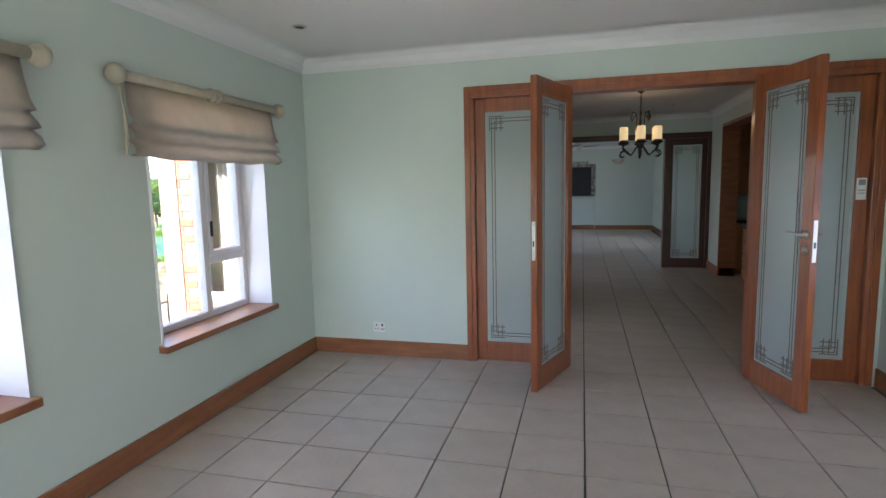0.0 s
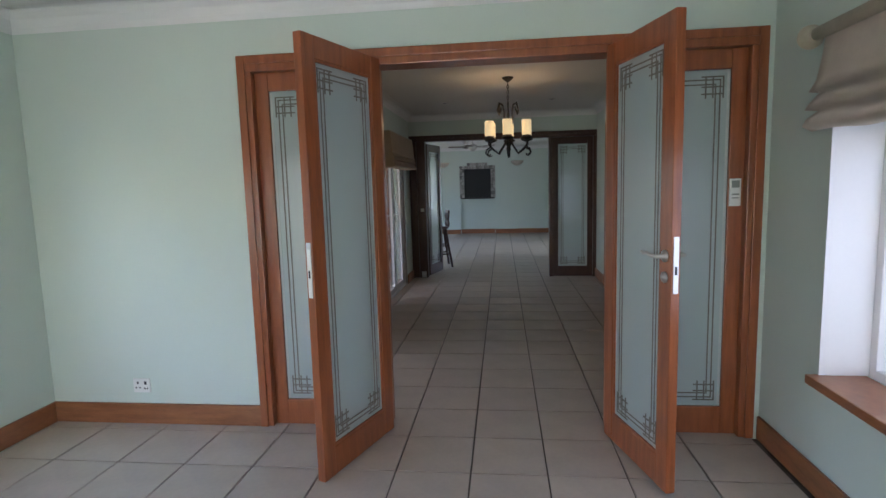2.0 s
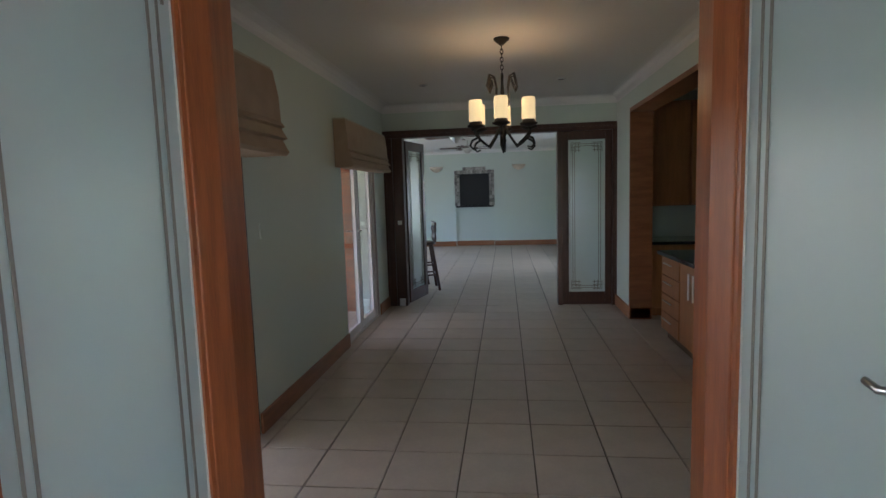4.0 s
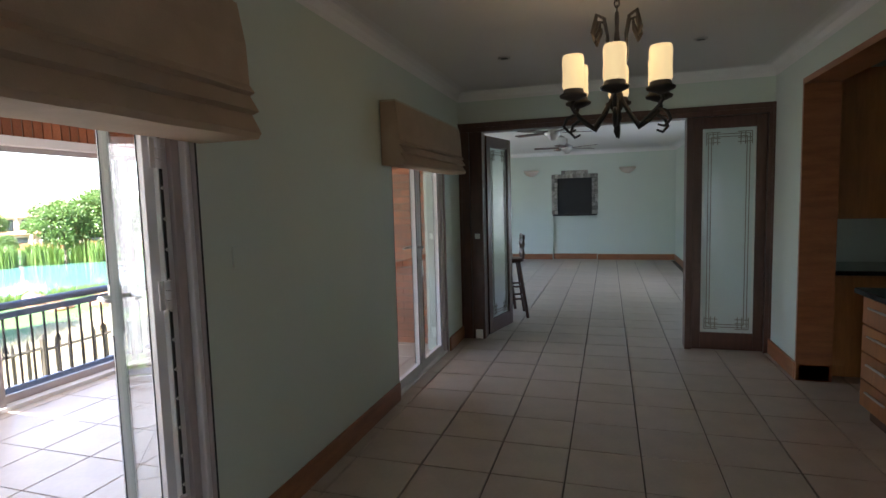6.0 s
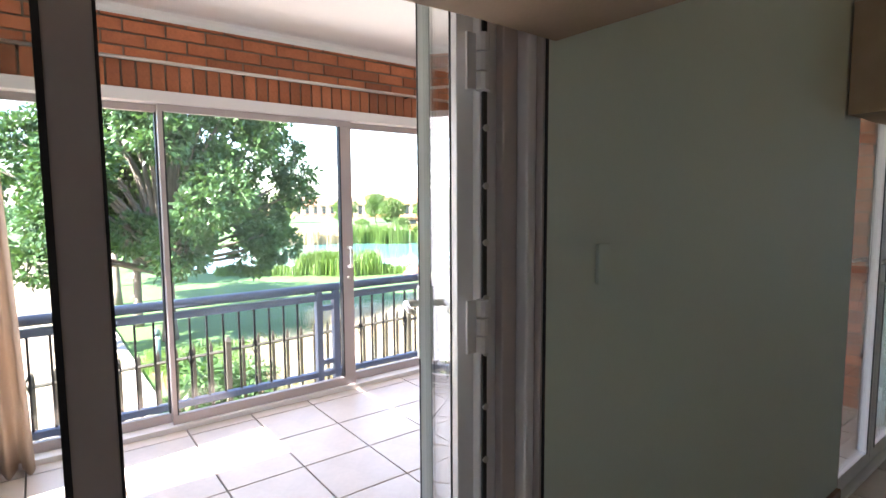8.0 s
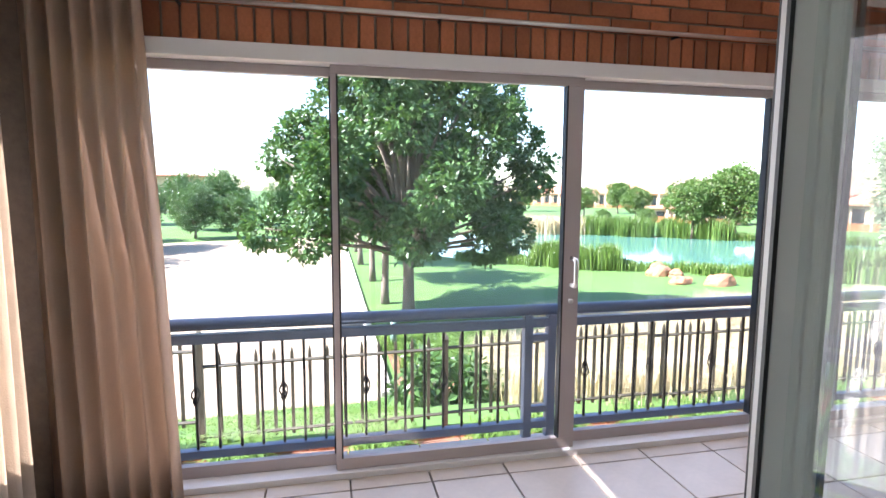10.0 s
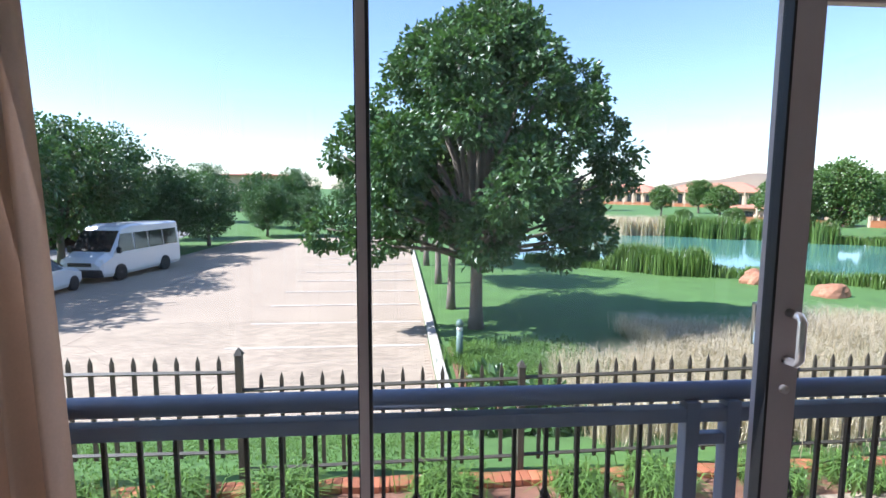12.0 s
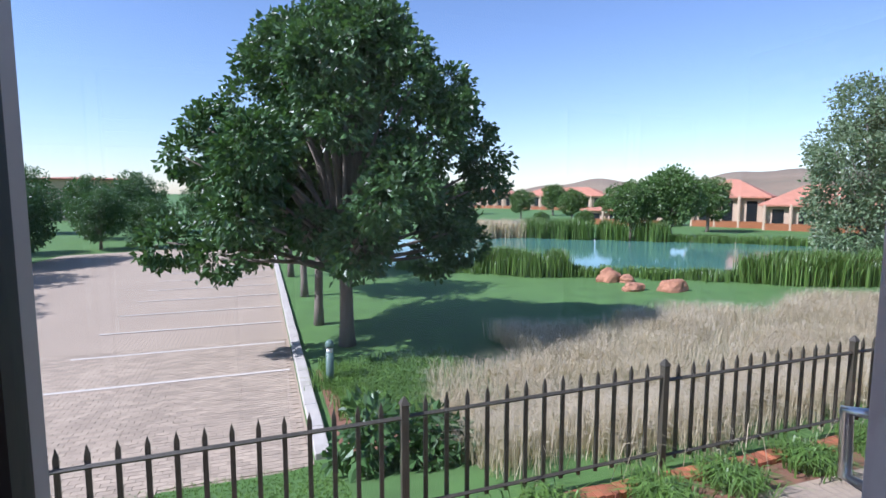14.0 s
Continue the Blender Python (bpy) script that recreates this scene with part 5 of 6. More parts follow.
def hatchback(at, turn):
    t = thing("hatchback_car", at, "small white hatchback parked beside the minibus", "car", turn=turn)
    part("body", body_loft(B(), [(-1.75, 0.70, 0.60, 0.25, 0.70, 0.88), (-1.68, 0.76, 0.60, 0.20, 0.78, 1.10), (-1.2, 0.78, 0.60, 0.18, 0.80, 1.36), (0.1, 0.78, 0.60, 0.18, 0.80, 1.38), (0.85, 0.78, 0.68, 0.18, 0.78, 0.90), (1.65, 0.74, 0.64, 0.22, 0.60, 0.74), (1.78, 0.66, 0.56, 0.28, 0.50, 0.60)]), M_CARPAINT, t)
    part("rear_window", quad_panel(B(), [(-1.68, -0.58, 0.90), (-1.68, 0.58, 0.90), (-1.27, 0.52, 1.29), (-1.27, -0.52, 1.29)], (-0.8, 0, 0.5), 0.03), M_CARGLASS, t)
    part("windscreen", quad_panel(B(), [(0.15, -0.55, 1.32), (0.15, 0.55, 1.32), (0.82, 0.64, 0.92), (0.82, -0.64, 0.92)], (0.6, 0, 0.8), 0.03), M_CARGLASS, t)
    for s in (-1, 1):
        for a, b, c in ((-1.2, -0.55, -0.55), (-0.48, 0.6, 0.12)):
            part("side_window", quad_panel(B(), [(a, s * 0.775, 0.86), (b, s * 0.775, 0.86), (c, s * 0.62, 1.29), (a + 0.1, s * 0.62, 1.29)], (0, s, 0.2), 0.02), M_CARGLASS, t)
        part("tail_lamp", box(B(), -1.77, min(s * 0.56, s * 0.74), 0.66, -1.60, max(s * 0.56, s * 0.74), 1.0, 0.02), M_RED, t)
    part("bumper", box(B(), -1.82, -0.70, 0.24, -1.66, 0.70, 0.48, 0.05), M_CARPAINT, t)
    part("number_plate", box(B(), -1.775, -0.22, 0.60, -1.755, 0.22, 0.70, 0.003), M_PLASTIC, t)
    wheels(t, (-1.05, 1.15), 0.78, 0.27)
    return t


minibus = van((-25.85, -5.4, G), -11)
minibus.scale = (1.12, 1.1, 1.08)
hatchback((-20.9, -6.15, G), 178)

# ---- far houses and hills ----


def far_house(name, at, turn, w, d, h, rise, label):
    t = thing(name, at, label, "house", turn=turn)
    part("wall", box(B(), -w / 2, -d / 2, 0, w / 2, d / 2, h), M_HOUSE, t)
    rb = B()
    e = 0.6
    base = [rb.verts.new(p) for p in ((-w / 2 - e, -d / 2 - e, h), (w / 2 + e, -d / 2 - e, h), (w / 2 + e, d / 2 + e, h), (-w / 2 - e, d / 2 + e, h))]
    low = [rb.verts.new((v.co.x, v.co.y, h - 0.18)) for v in base]
    k = max(0.0, (w - d) / 2)
    r = [rb.verts.new((-k - 0.01, 0, h + rise)), rb.verts.new((k + 0.01, 0, h + rise))]
    rb.faces.new((base[0], base[1], r[1], r[0]))
    rb.faces.new((base[2], base[3], r[0], r[1]))
    rb.faces.new((base[1], base[2], r[1]))
    rb.faces.new((base[3], base[0], r[0]))
    for a in range(4):
        rb.faces.new((low[a], low[(a + 1) % 4], base[(a + 1) % 4], base[a]))
    rb.faces.new(low)
    bmesh.ops.recalc_face_normals(rb, faces=rb.faces[:])
    part("roof", rb, M_ROOF, t, "hipped terracotta tile roof")
    n = max(2, int(w / 2.2))
    for i in range(n):
        x = -w / 2 + w * (i + 0.5) / n
        win = part("window", box(B(), x - 0.5, -d / 2 - 0.03, 0.7, x + 0.5, -d / 2 + 0.05, h - 0.5), M_CARGLASS, t)
        part("window_frame", box(B(), x - 0.6, -d / 2 - 0.06, h - 0.5, x + 0.6, -d / 2 + 0.05, h - 0.38), M_HOUSE, win)
        part("column", rod(B(), (x - w / n / 2, -d / 2 - 0.5, 0), (x - w / n / 2, -d / 2 - 0.5, h), 0.16, seg=8), M_HOUSE, t)
    part("balustrade", box(B(), -w / 2, -d / 2 - 0.62, 0, w / 2, -d / 2 - 0.55, 0.7), M_SKIRT, t, "red-brown veranda balustrade")
    return t


far_house("lakeside_house", (-42, 60.5, G), 35, 9, 6.5, 2.6, 2.0, "tan lakeside house with a terracotta roof and veranda")
far_house("lakeside_house", (-50, 57.5, G), 35, 7, 6, 3.4, 1.9, "two-level tan house with a terracotta roof")
far_house("lakeside_house", (-56, 48.5, G), 30, 9, 5, 1.8, 0.5, "low tan plaster building behind trees")
far_house("distant_house", (-108, 72, G), 40, 18, 8, 3.2, 1.8, "distant tan house row with terracotta roofs")
far_house("distant_house", (-128, 60, G), 40, 20, 8, 3.0, 1.8, "distant tan house row with terracotta roofs")
far_house("distant_house", (-92, -17, G), -70, 12, 8, 5.6, 0.3, "grey flat-roofed house beyond the tree line")
hv, hf = [], []
N = 90
for i in range(N):
    a = math.radians(96 + 75 * i / (N - 1))
    f = i / (N - 1)
    crest = 5 + 21 * max(0, 1 - abs(math.degrees(a) - 120) / 42) + 3 * math.sin(i * 0.35) + 1.5 * math.sin(i * 0.9)
    for r, h in ((330, G - 0.5), (430, G + crest * 0.55), (560, G + crest), (700, G - 1)):
        hv.append((math.cos(a) * r, math.sin(a) * r, h))
for i in range(N - 1):
    for j in range(3):
        k = i * 4 + j
        hf.append((k, k + 4, k + 5, k + 1))
tagged(raw("backdrop_hills", hv, hf, M_HILL, smooth=True), "dry brown grassy hills in the distance", "hills", "", "structure")

# brick garden wall seen through the east window, and brick outside the second glass door
structure("wall_garden_brick", box(B(), 3.35, -1.5, -0.4, 3.55, 6.0, 2.6), M_MORTAR, "face-brick neighbouring wall", "wall")
brick_face("bricks", (3.35, 1.2, 0), (0, 1, 0), (-1, 0, 0), 4.8, -0.3, 2.4)
structure("patio_east", box(B(), 2.08, -1.7, -0.5, 3.34, 6.0, -0.3), M_KERB, "concrete path beside the brick wall", "pavement")
south_wall = wall_with_openings("wall_sunroom_south", "x", 4.76, 0.06, XS - 0.12, -2.46, 2.33, [(-3.25, -2.56, 0.45, 1.72)], M_MORTAR, "face-brick south wall of the sunroom", -0.9)
brick_face("bricks", (XS - 0.14, 4.76, 0), (1, 0, 0), (0, -1, 0), 1.15, -0.9, 2.3, None, (0.36, 1.06, 0.45, 1.72))
brick_face("bricks", (-1.04, 9.56, 0), (-1, 0, 0), (0, -1, 0), 2.42, 0.0, 2.3)

# ---- chandelier ----
ch = thing("chandelier", (0.595, 7.321, H), "black wrought-iron chandelier with six lit amber glass shades", "chandelier")
part("canopy", lathe(B(), [(0.055, 0.0), (0.052, -0.012), (0.03, -0.03), (0.012, -0.045)], (0, 0, -0.001)), M_IRON, ch, "", True)
chain = B()
for k in range(7):
    z = -0.05 - k * 0.026
    ring = [(0.010 * math.cos(a) * (k % 2), 0.010 * math.cos(a) * (1 - k % 2), z - 0.013 + 0.018 * math.sin(a)) for a in (2 * math.pi * i / 10 for i in range(11))]
    sweep(chain, ring, 0.0035, 5)
part("chain", chain, M_IRON, ch)
part("stem", lathe(B(), [(0.008, -0.23), (0.010, -0.26), (0.008, -0.30), (0.014, -0.36), (0.010, -0.45), (0.016, -0.55), (0.030, -0.60), (0.034, -0.63), (0.018, -0.66), (0.022, -0.69), (0.010, -0.72), (0.014, -0.745), (0.003, -0.775)], (0, 0, 0), 14), M_IRON, ch, "", True)
for k in range(6):
    a = math.radians(-93 + 60 * k)
    c, s = math.cos(a), math.sin(a)
    P = lambda r, z: (c * r, s * r, z - 0.05 if r > 0.1 and z < -0.2 else z)
    ab = B()
    sweep(ab, [P(0.02, -0.60), P(0.06, -0.665), P(0.11, -0.68), P(0.16, -0.645), P(0.20, -0.61), P(0.215, -0.585), P(0.205, -0.56)], 0.009, 8)
    sweep(ab, [P(0.19, -0.62), P(0.235, -0.64), P(0.25, -0.675), P(0.225, -0.70), P(0.195, -0.69)], [0.008, 0.008, 0.007, 0.006, 0.005], 6)
    arm = part("arm", ab, M_IRON, ch, "scrolled iron arm", True)
    sc = B()
    pts = [P(0.012, -0.52), P(0.05, -0.42), P(0.045, -0.33), P(0.06, -0.26), P(0.095, -0.245), P(0.115, -0.27), P(0.105, -0.30), P(0.08, -0.30), P(0.078, -0.28)]
    sweep(sc, pts, [0.006, 0.007, 0.007, 0.008, 0.009, 0.009, 0.008, 0.007, 0.005], 6)
    if k % 3:
        part("scroll", sc, M_IRON, ch, "upper iron scroll", True)
    else:
        sc.free()
    part("cup", lathe(B(), [(0.012, -0.565), (0.056, -0.548), (0.060, -0.538), (0.045, -0.530), (0.042, -0.515)], P(0.205, -0.05 + 0.0), 16), M_IRON, arm, "", True)
    sh = B()
    lathe(sh, [(0.042, -0.515), (0.047, -0.50), (0.045, -0.44), (0.047, -0.39), (0.043, -0.37), (0.040, -0.372), (0.040, -0.50)], P(0.205, -0.05 + 0.0), 12)
    shade = part("shade", sh, M_LAMP, ch, "lit amber alabaster glass shade", True)
    part("bulb", lathe(B(), [(0.010, -0.50), (0.022, -0.46), (0.022, -0.43), (0.008, -0.405)], P(0.205, -0.05 + 0.0), 10), M_LAMP_CORE, shade, "", True)
    lp = bpy.data.lights.new("shade_light", "POINT")
    lp.energy, lp.color, lp.shadow_soft_size = 0.035, (1.0, 0.72, 0.38), 0.04
    lo = new("shade_light", lp)
    lo.location = (Vector((0.595, 7.321, H)) + Vector(P(0.205, -0.34))) * U

# ---- small wall and ceiling fittings ----


def downlight(x, y):
    t = thing("downlight", (x, y, H), "small recessed ceiling downlight with dark centre", "downlight", "ceiling downlights")
    part("ring", lathe(B(), [(0.045, -0.001), (0.045, -0.006), (0.034, -0.009), (0.030, -0.004)]), M_STEEL, t, "", True)
    part("bulb", lathe(B(), [(0.029, -0.0045), (0.02, -0.0065), (0.005, -0.007)]), M_DARK, t)


for x, y in ((-1.78, 4.0), (-0.17, 8.75), (1.15, 8.8), (-1.78, 1.2), (0.6, 12.0)):
    downlight(x, y)


def plate(name, at, turn, w, h, label, category, dots=(), mat=M_PLASTIC, dark=M_DARK):
    t = thing(name, at, label, category, "", turn)
    part("face_plate", box(B(), -w / 2, -0.010, -h / 2, w / 2, -0.001, h / 2, 0.002), mat, t)
    for x, z, a, b in dots:
        part("slot", box(B(), x - a / 2, -0.0125, z - b / 2, x + a / 2, -0.0105, z + b / 2), dark, t)
    return t


plate("wall_socket", (-1.638, YD, 0.235), 0, 0.105, 0.085, "white double wall socket above the skirting", "socket", ((-0.022, 0.018, 0.009, 0.014), (-0.034, -0.012, 0.007, 0.009), (-0.010, -0.012, 0.007, 0.009), (0.026, 0.018, 0.014, 0.02), (0.020, -0.016, 0.008, 0.010), (0.036, -0.016, 0.008, 0.010)))
plate("air_conditioner_remote", (1.71, YD + 0.03, 1.30), 0, 0.055, 0.14, "white air-conditioner remote in a holder on the door frame", "remote", ((0, 0.042, 0.038, 0.036), (0, -0.01, 0.034, 0.008), (0, -0.028, 0.034, 0.006)), dark=material("grey_display", (0.25, 0.27, 0.24), 0.4))
plate("light_switch", (XP, 6.51, 1.17), 90, 0.04, 0.085, "plain mint-painted light switch plate", "switch", mat=M_WALL)
plate("light_switch", (-0.66, Y2 - 0.012, 1.02), 0, 0.05, 0.05, "small white switch on the dark frame", "switch")
plate("door_stop_box", (-0.66, Y2 - 0.012, 0.05), 0, 0.07, 0.09, "small white box at the foot of the dark frame", "box")

# ---- fireplace and fans in the family room ----
structure("wall_niche_back", box(B(), -0.629, 17.05, -0.02, 0.319, 17.2, 0.975), M_WALL, "mint plaster back of the niche below the fireplace", "wall")
fp = thing("built_in_fireplace", (-0.16, 16.95, 1.0), "built-in black fireplace with stepped stone surround", "fireplace")
part("firebox", box(B(), -0.468, 0.04, 0.012, 0.478, 0.22, 0.895), M_DARK, fp, "black steel firebox")
grate = B()
for k in range(9):
    rod(grate, (-0.33 + 0.082 * k, 0.035, 0.12), (-0.33 + 0.082 * k, 0.035, 0.22), 0.006, seg=5)
part("grate", grate, M_IRON, fp)
part("mantel_shelf", box(B(), -0.465, -0.07, -0.02, 0.475, 0.2, 0.010, 0.004), M_DARK, fp, "thin dark shelf")
for x, z, w, h in [(c, 0.055 + 0.088 * k, 0.062, 0.084) for c in (-0.46, -0.394, 0.404, 0.47) for k in range(9)] + [(-0.455 + 0.0765 * k, 0.85, 0.072, 0.084) for k in range(13)] + [(-0.24 + 0.082 * k, 0.935, 0.078, 0.080) for k in range(7)]:
    part("stone", box(B(), x - w / 2, -0.03, z - h / 2, x + w / 2, 0.035, z + h / 2, 0.008), M_STONE, fp)


def ceiling_fan(x, y, turn):
    t = thing("ceiling_fan", (x, y, H), "dark-bladed ceiling fan at rest", "fan", "family room fans", turn)
    part("rod", rod(B(), (0, 0, -0.002), (0, 0, -0.12), 0.014), M_STEEL, t)
    part("motor", lathe(B(), [(0.03, -0.10), (0.10, -0.125), (0.11, -0.17), (0.09, -0.21), (0.05, -0.235), (0.045, -0.26), (0.01, -0.265)]), M_STEEL, t, "", True)
    for k in range(5):
        b = part("blade", box(B(), 0.13, -0.055, -0.165, 0.56, 0.055, -0.157, 0.003), M_DARK_SHADED_WOOD, t)
        b.rotation_euler = (0.12, 0, 2 * math.pi * k / 5)


ceiling_fan(-0.15, 12.1, 10)
ceiling_fan(-0.13, 14.4, 40)
for x in (-1.10, 0.95):
    t = thing("wall_light", (x, 16.95, 1.98), "cream half-bowl plaster wall light", "wall light", "family room wall lights")
    bm = lathe(B(), [(0.03, -0.11), (0.11, -0.075), (0.16, -0.02), (0.17, 0.02), (0.15, 0.015)], seg=20)
    for v in bm.verts:
        v.co.y = min(v.co.y, -0.002)
    part("bowl", bm, M_BLIND, t, "", True)


def bar_stool(at, turn):
    t = thing("bar_stool", at, "dark wooden bar stool with a shaped splat back", "stool", "bar stools", turn)
    part("seat", lathe(B(), [(0.15, 0.64), (0.17, 0.65), (0.17, 0.68), (0.14, 0.685), (0.05, 0.675)]), M_DARK_SHADED_WOOD, t, "", True)
    for sx in (-1, 1):
        for sy in (-1, 1):
            part("leg", rod(B(), (sx * 0.19, sy * 0.19, 0), (sx * 0.10, sy * 0.10, 0.645), 0.018, 0.022, 8), M_DARK_SHADED_WOOD, t)
    for z, k in ((0.22, 0.16), (0.36, 0.14)):
        for a, b in (((-k, -k), (k, -k)), ((-k, k), (k, k)), ((-k, -k), (-k, k)), ((k, -k), (k, k))):
            part("stretcher", rod(B(), (*a, z), (*b, z), 0.011, seg=6), M_DARK_SHADED_WOOD, t)
    part("top_rail", box(B(), -0.17, 0.14, 0.90, 0.17, 0.17, 0.96, 0.01), M_DARK_SHADED_WOOD, t)
    for x in (-0.13, 0, 0.13):
        part("splat", lathe(B(), [(0.012, 0.68), (0.022, 0.74), (0.012, 0.80), (0.024, 0.86), (0.016, 0.90)], (x, 0.15, 0), 8), M_DARK_SHADED_WOOD, t)


bar_stool((-0.56, 10.98, 0), -75)
bar_stool((-0.78, 11.5, 0), 100)

# ---- kitchen ----


def base_unit(y0, y1, drawers):
    t = thing("base_cabinet", (1.98, y0, 0), "cherry-wood base cabinet with %s and steel pulls" % ("drawers" if drawers else "doors"), "cabinet", "kitchen base units")
    w = y1 - y0
    part("body", box(B(), 0.02, 0.003, 0.09, 0.56, w - 0.003, 0.755), M_CABINET, t)
    part("plinth", box(B(), 0.06, 0.003, 0.001, 0.54, w - 0.003, 0.09), M_DARK_SHADED_WOOD, t)
    if drawers:
        for k in range(4):
            z = 0.10 + 0.163 * k
            d = part("drawer_front", box(B(), 0.0, 0.01, z, 0.02, w - 0.01, z + 0.155, 0.004), M_CABINET, t)
            part("handle", rod(B(), (-0.025, w * 0.28, z + 0.11), (-0.025, w * 0.72, z + 0.11), 0.007, seg=8), M_STEEL, d, "steel bar pull")
    else:
        for a, b, hy in ((0.01, w / 2 - 0.004, w / 2 - 0.05), (w / 2 + 0.004, w - 0.01, w / 2 + 0.05)):
            d = part("cabinet_door", box(B(), 0.0, a, 0.10, 0.02, b, 0.752, 0.004), M_CABINET, t)
            part("handle", rod(B(), (-0.025, hy, 0.50), (-0.025, hy, 0.70), 0.008, seg=8), M_STEEL, d, "steel bar pull")


base_unit(6.55, 7.28, False)
base_unit(7.28, 7.94, False)
base_unit(7.94, 8.44, True)
tagged(part("island_worktop", box(B(), 1.95, 6.5, 0.757, 2.60, 8.48, 0.79, 0.006), M_GRANITE), "polished black granite worktop on the kitchen units", "worktop")
for k in range(4):
    t = thing("wall_unit", (2.08 + 0.52 * k, 9.83, 0), "tall cherry-wood kitchen unit against the wall" if k == 0 else "cherry-wood kitchen base unit against the wall", "cabinet", "kitchen wall units")
    part("body", box(B(), 0.003, -0.55, 0.001, 0.517, -0.02, 0.755), M_CABINET, t)
    part("cabinet_door", box(B(), 0.01, -0.57, 0.09, 0.51, -0.55, 0.75, 0.004), M_CABINET, t)
for k in range(2):
    t = thing("wall_cupboard", (2.08 + 0.48 * k, 9.83, 1.15), "cherry-wood wall cupboard beside the kitchen window", "cupboard", "kitchen wall cupboards")
    part("body", box(B(), 0.003, -0.33, 0.0, 0.477, -0.005, 1.1), M_CABINET, t)
    part("cupboard_door", box(B(), 0.008, -0.35, 0.005, 0.472, -0.33, 1.095, 0.004), M_CABINET, t)
t = thing("wall_cupboard", (3.62, 9.83, 1.15), "cherry-wood wall cupboard beside the kitchen window", "cupboard", "kitchen wall cupboards")
part("body", box(B(), 0.003, -0.33, 0.0, 0.777, -0.005, 1.1), M_CABINET, t)
part("cupboard_door", box(B(), 0.008, -0.35, 0.005, 0.772, -0.33, 1.095, 0.004), M_CABINET, t)
tagged(part("wall_worktop", box(B(), 2.075, 9.22, 0.757, 4.16, 9.835, 0.79, 0.006), M_GRANITE), "polished black granite worktop along the kitchen wall", "worktop")
bl = thing("venetian_blind", (3.05, 9.86, 0.98), "white slatted venetian blind in the kitchen window", "blind")
for k in range(17):
    s = part("slat", box(B(), 0.01, -0.018, -0.0015, 0.56, 0.018, 0.0015), M_PLASTIC, bl)
    s.location, s.rotation_euler = (0, 0, (0.02 + 0.043 * k) * U), (0.35, 0, 0)
part("head_rail", box(B(), 0.005, -0.02, 0.715, 0.565, 0.02, 0.745, 0.003), M_PLASTIC, bl)
kf = thing("window_6", (3.05, 9.95, 0.98), "white aluminium kitchen window", "window")
kf["kind"] = "structure"
fr = B()
for a, b, c, d in ((0, 0.03, 0, 0.74), (0.54, 0.57, 0, 0.74), (0.03, 0.54, 0, 0.03), (0.03, 0.54, 0.71, 0.74), (0.27, 0.30, 0.03, 0.71)):
    box(fr, a, -0.02, c, b, 0.02, d, 0.003)
part("window_frame", fr, M_ALU, kf)
opening_trim = B()
box(opening_trim, 1.855, 6.94, 0, 2.08, 6.965, 2.13)
box(opening_trim, 1.855, 9.125, 0, 2.08, 9.15, 2.13)
box(opening_trim, 1.855, 6.94, 2.105, 2.08, 9.15, 2.145)
structure("trim_kitchen_opening", opening_trim, M_SKIRT, "varnished timber lining of the kitchen opening", "trim")

# ---- sunroom south window: curtain and frame ----
curtain("curtain", (-3.24, 4.98), (-3.02, 4.98), 0.005, 2.0, 3, M_BLIND, "pale pleated curtain behind the brick-framed window", 0.035)
sw = thing("window_7", (-3.25, 4.79, 0.45), "white aluminium window in the brick wall", "window")
sw["kind"] = "structure"
fr = B()
for a, b, c, d in ((0, 0.035, 0, 1.27), (0.655, 0.69, 0, 1.27), (0.035, 0.655, 0, 0.035), (0.035, 0.655, 1.235, 1.27)):
    box(fr, a, -0.02, c, b, 0.02, d, 0.003)
part("window_frame", fr, M_ALU, sw)
part("pane", box(B(), 0.035, -0.003, 0.035, 0.655, 0.003, 1.235), M_GLASS, sw, shadow=False)

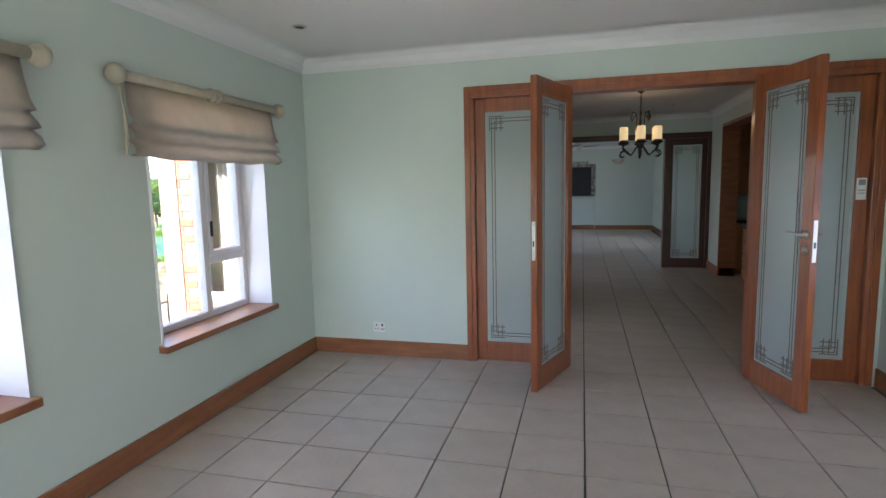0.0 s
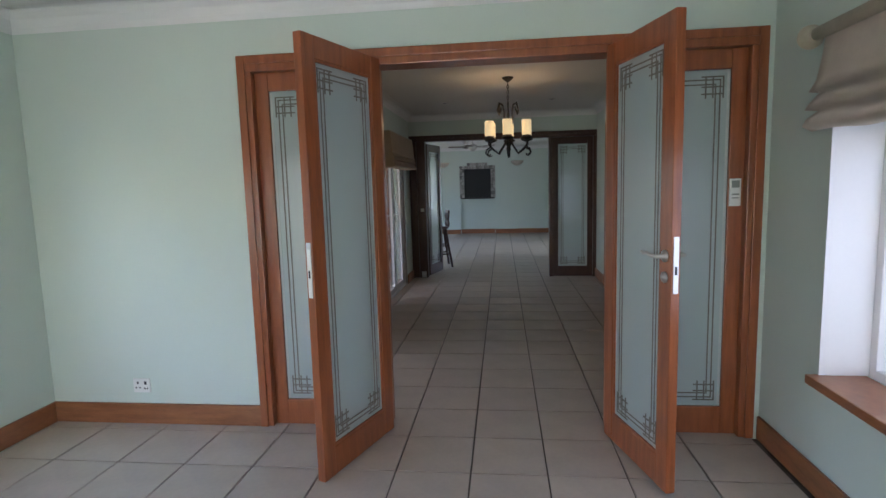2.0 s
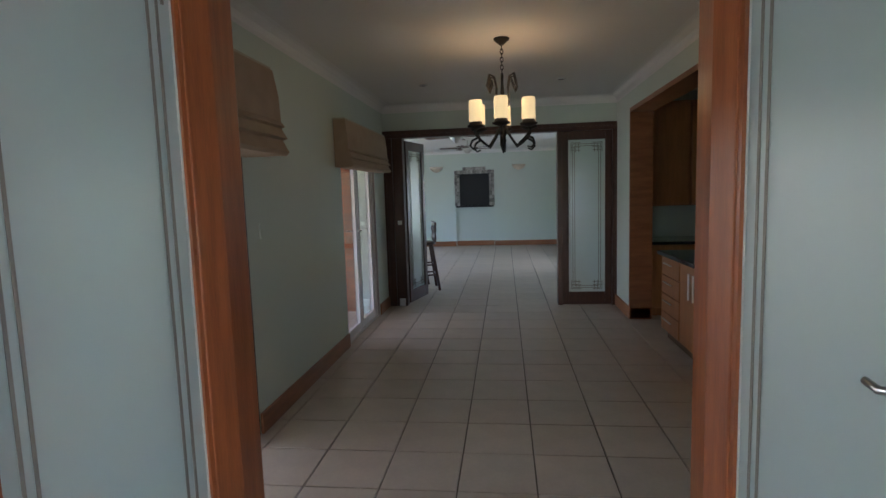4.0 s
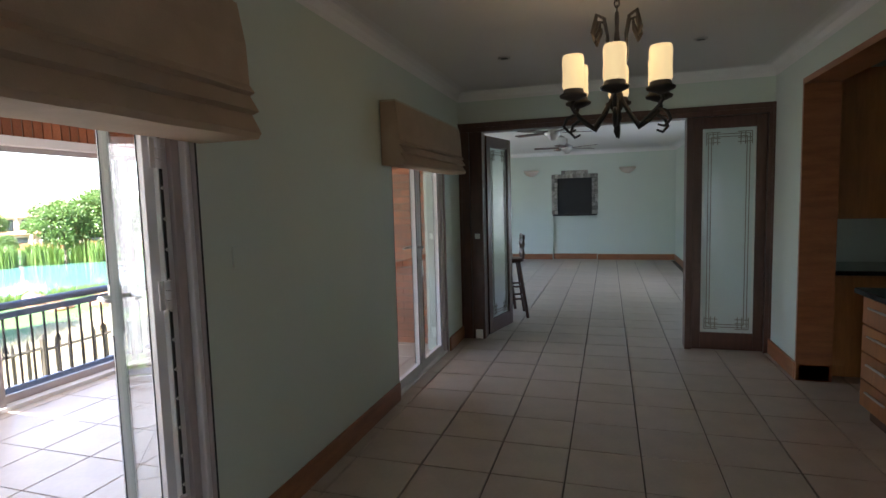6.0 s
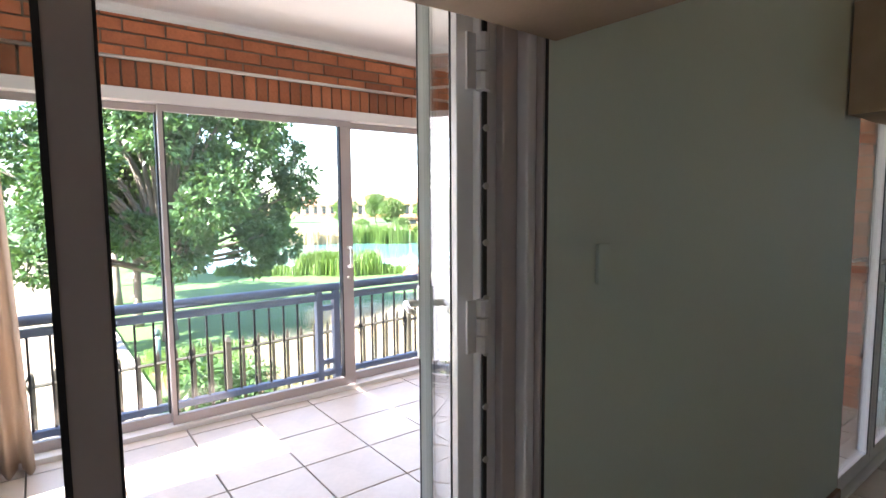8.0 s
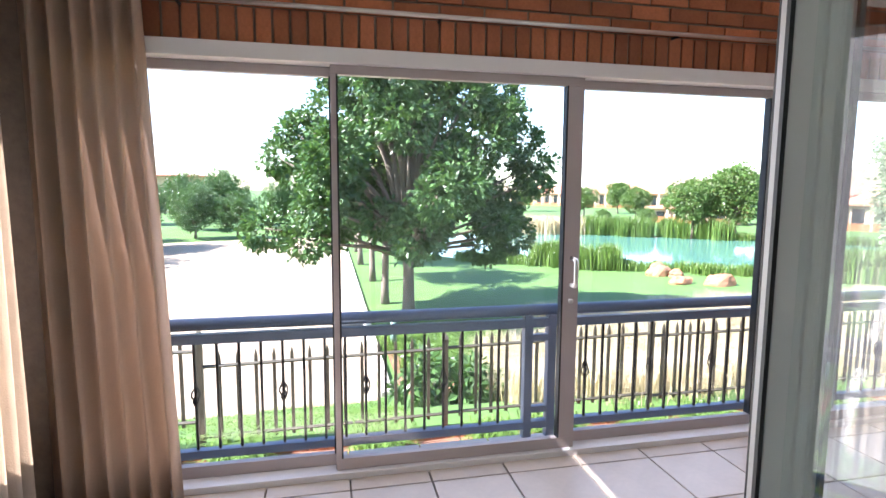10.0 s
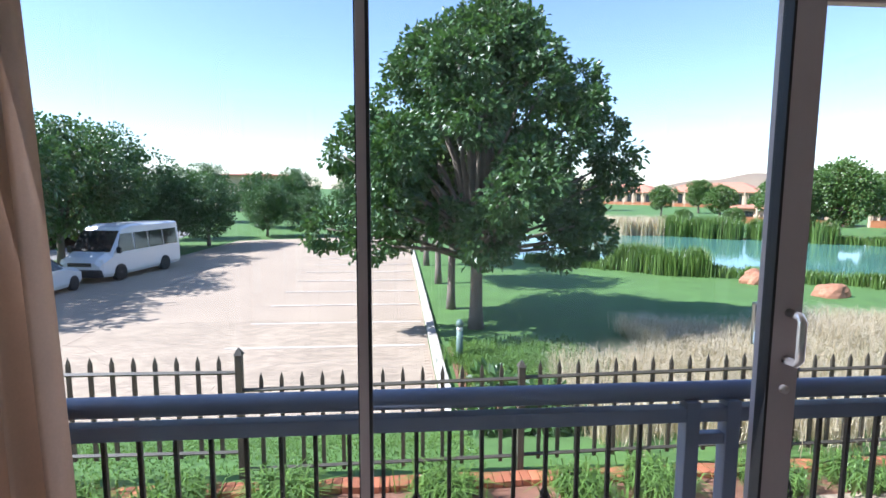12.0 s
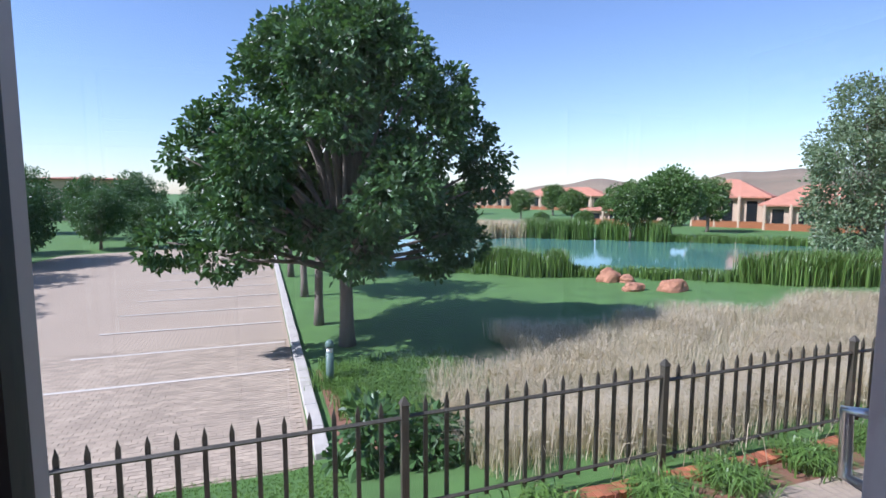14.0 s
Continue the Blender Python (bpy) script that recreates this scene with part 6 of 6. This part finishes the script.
# ---- floor tiles and lintel bricks, one object each ----
floors = {}
for key, label in (("living", "beige ceramic floor tiles in the living room"), ("passage", "beige ceramic floor tiles in the passage"), ("family", "beige ceramic floor tiles in the family room"), ("sunroom", "pale ceramic floor tiles in the sunroom"), ("kitchen", "beige ceramic floor tiles in the kitchen")):
    e = new("floor_" + key)
    floors[key] = tagged(e, label, "floor", "", "structure")
PX, PY = 0.3665, 0.3645
tile_bm = box(B(), -PX / 2 + 0.004, -PY / 2 + 0.004, -0.012, PX / 2 - 0.004, PY / 2 - 0.004, 0, 0.003)
first = part("tile", tile_bm, M_TILE, floors["living"])
used = False
for i in range(-10, 17):
    for j in range(-21, 31):
        x, y = -0.01 + (i + 0.5) * PX, 5.825 + (j + 0.5) * PY
        if -2.3 < x < 1.95 and -1.75 < y < 4.95:
            key = "living"
        elif -0.95 < x < 1.95 and 4.95 <= y < 9.95:
            key = "passage"
        elif 1.95 <= x < 5.8 and 6.2 < y < 9.8:
            key = "kitchen"
        elif -3.3 < x < 1.95 and 9.95 <= y < 17.15:
            key = "family"
        elif -3.6 < x <= -0.95 and 4.85 < y < 9.7:
            key = "sunroom"
        else:
            continue
        o = first if not used else first.copy()
        if used:
            scene.collection.objects.link(o)
        used = True
        o.parent = floors[key]
        o.location = (x * U, y * U, 0)

stretcher = part("brick", box(B(), 0, 0, 0, 0.012, 0.195, 0.060, 0.003), M_BRICK, lintel)
soldier = part("brick", box(B(), 0, 0, 0, 0.013, 0.060, 0.145, 0.003), M_BRICK, lintel)
stretcher.location = ((XS + 0.018) * U, 4.97 * U, 2.057 * U)
soldier.location = ((XS + 0.018) * U, 4.99 * U, 1.905 * U)
for row in range(4):
    for k in range(22):
        if row == 0 and k == 0:
            continue
        o = stretcher.copy()
        scene.collection.objects.link(o)
        y = 4.97 + k * 0.205 - (row % 2) * 0.1
        if y < 4.9 or y > 9.4:
            y = min(max(y, 4.93), 9.36)
        o.location = ((XS + 0.018 + 0.002 * random.random()) * U, y * U, (2.057 + row * 0.0705) * U)
for k in range(1, 64):
    o = soldier.copy()
    scene.collection.objects.link(o)
    o.location = ((XS + 0.018 + 0.003 * random.random()) * U, (4.99 + k * 0.0705) * U, 1.905 * U)
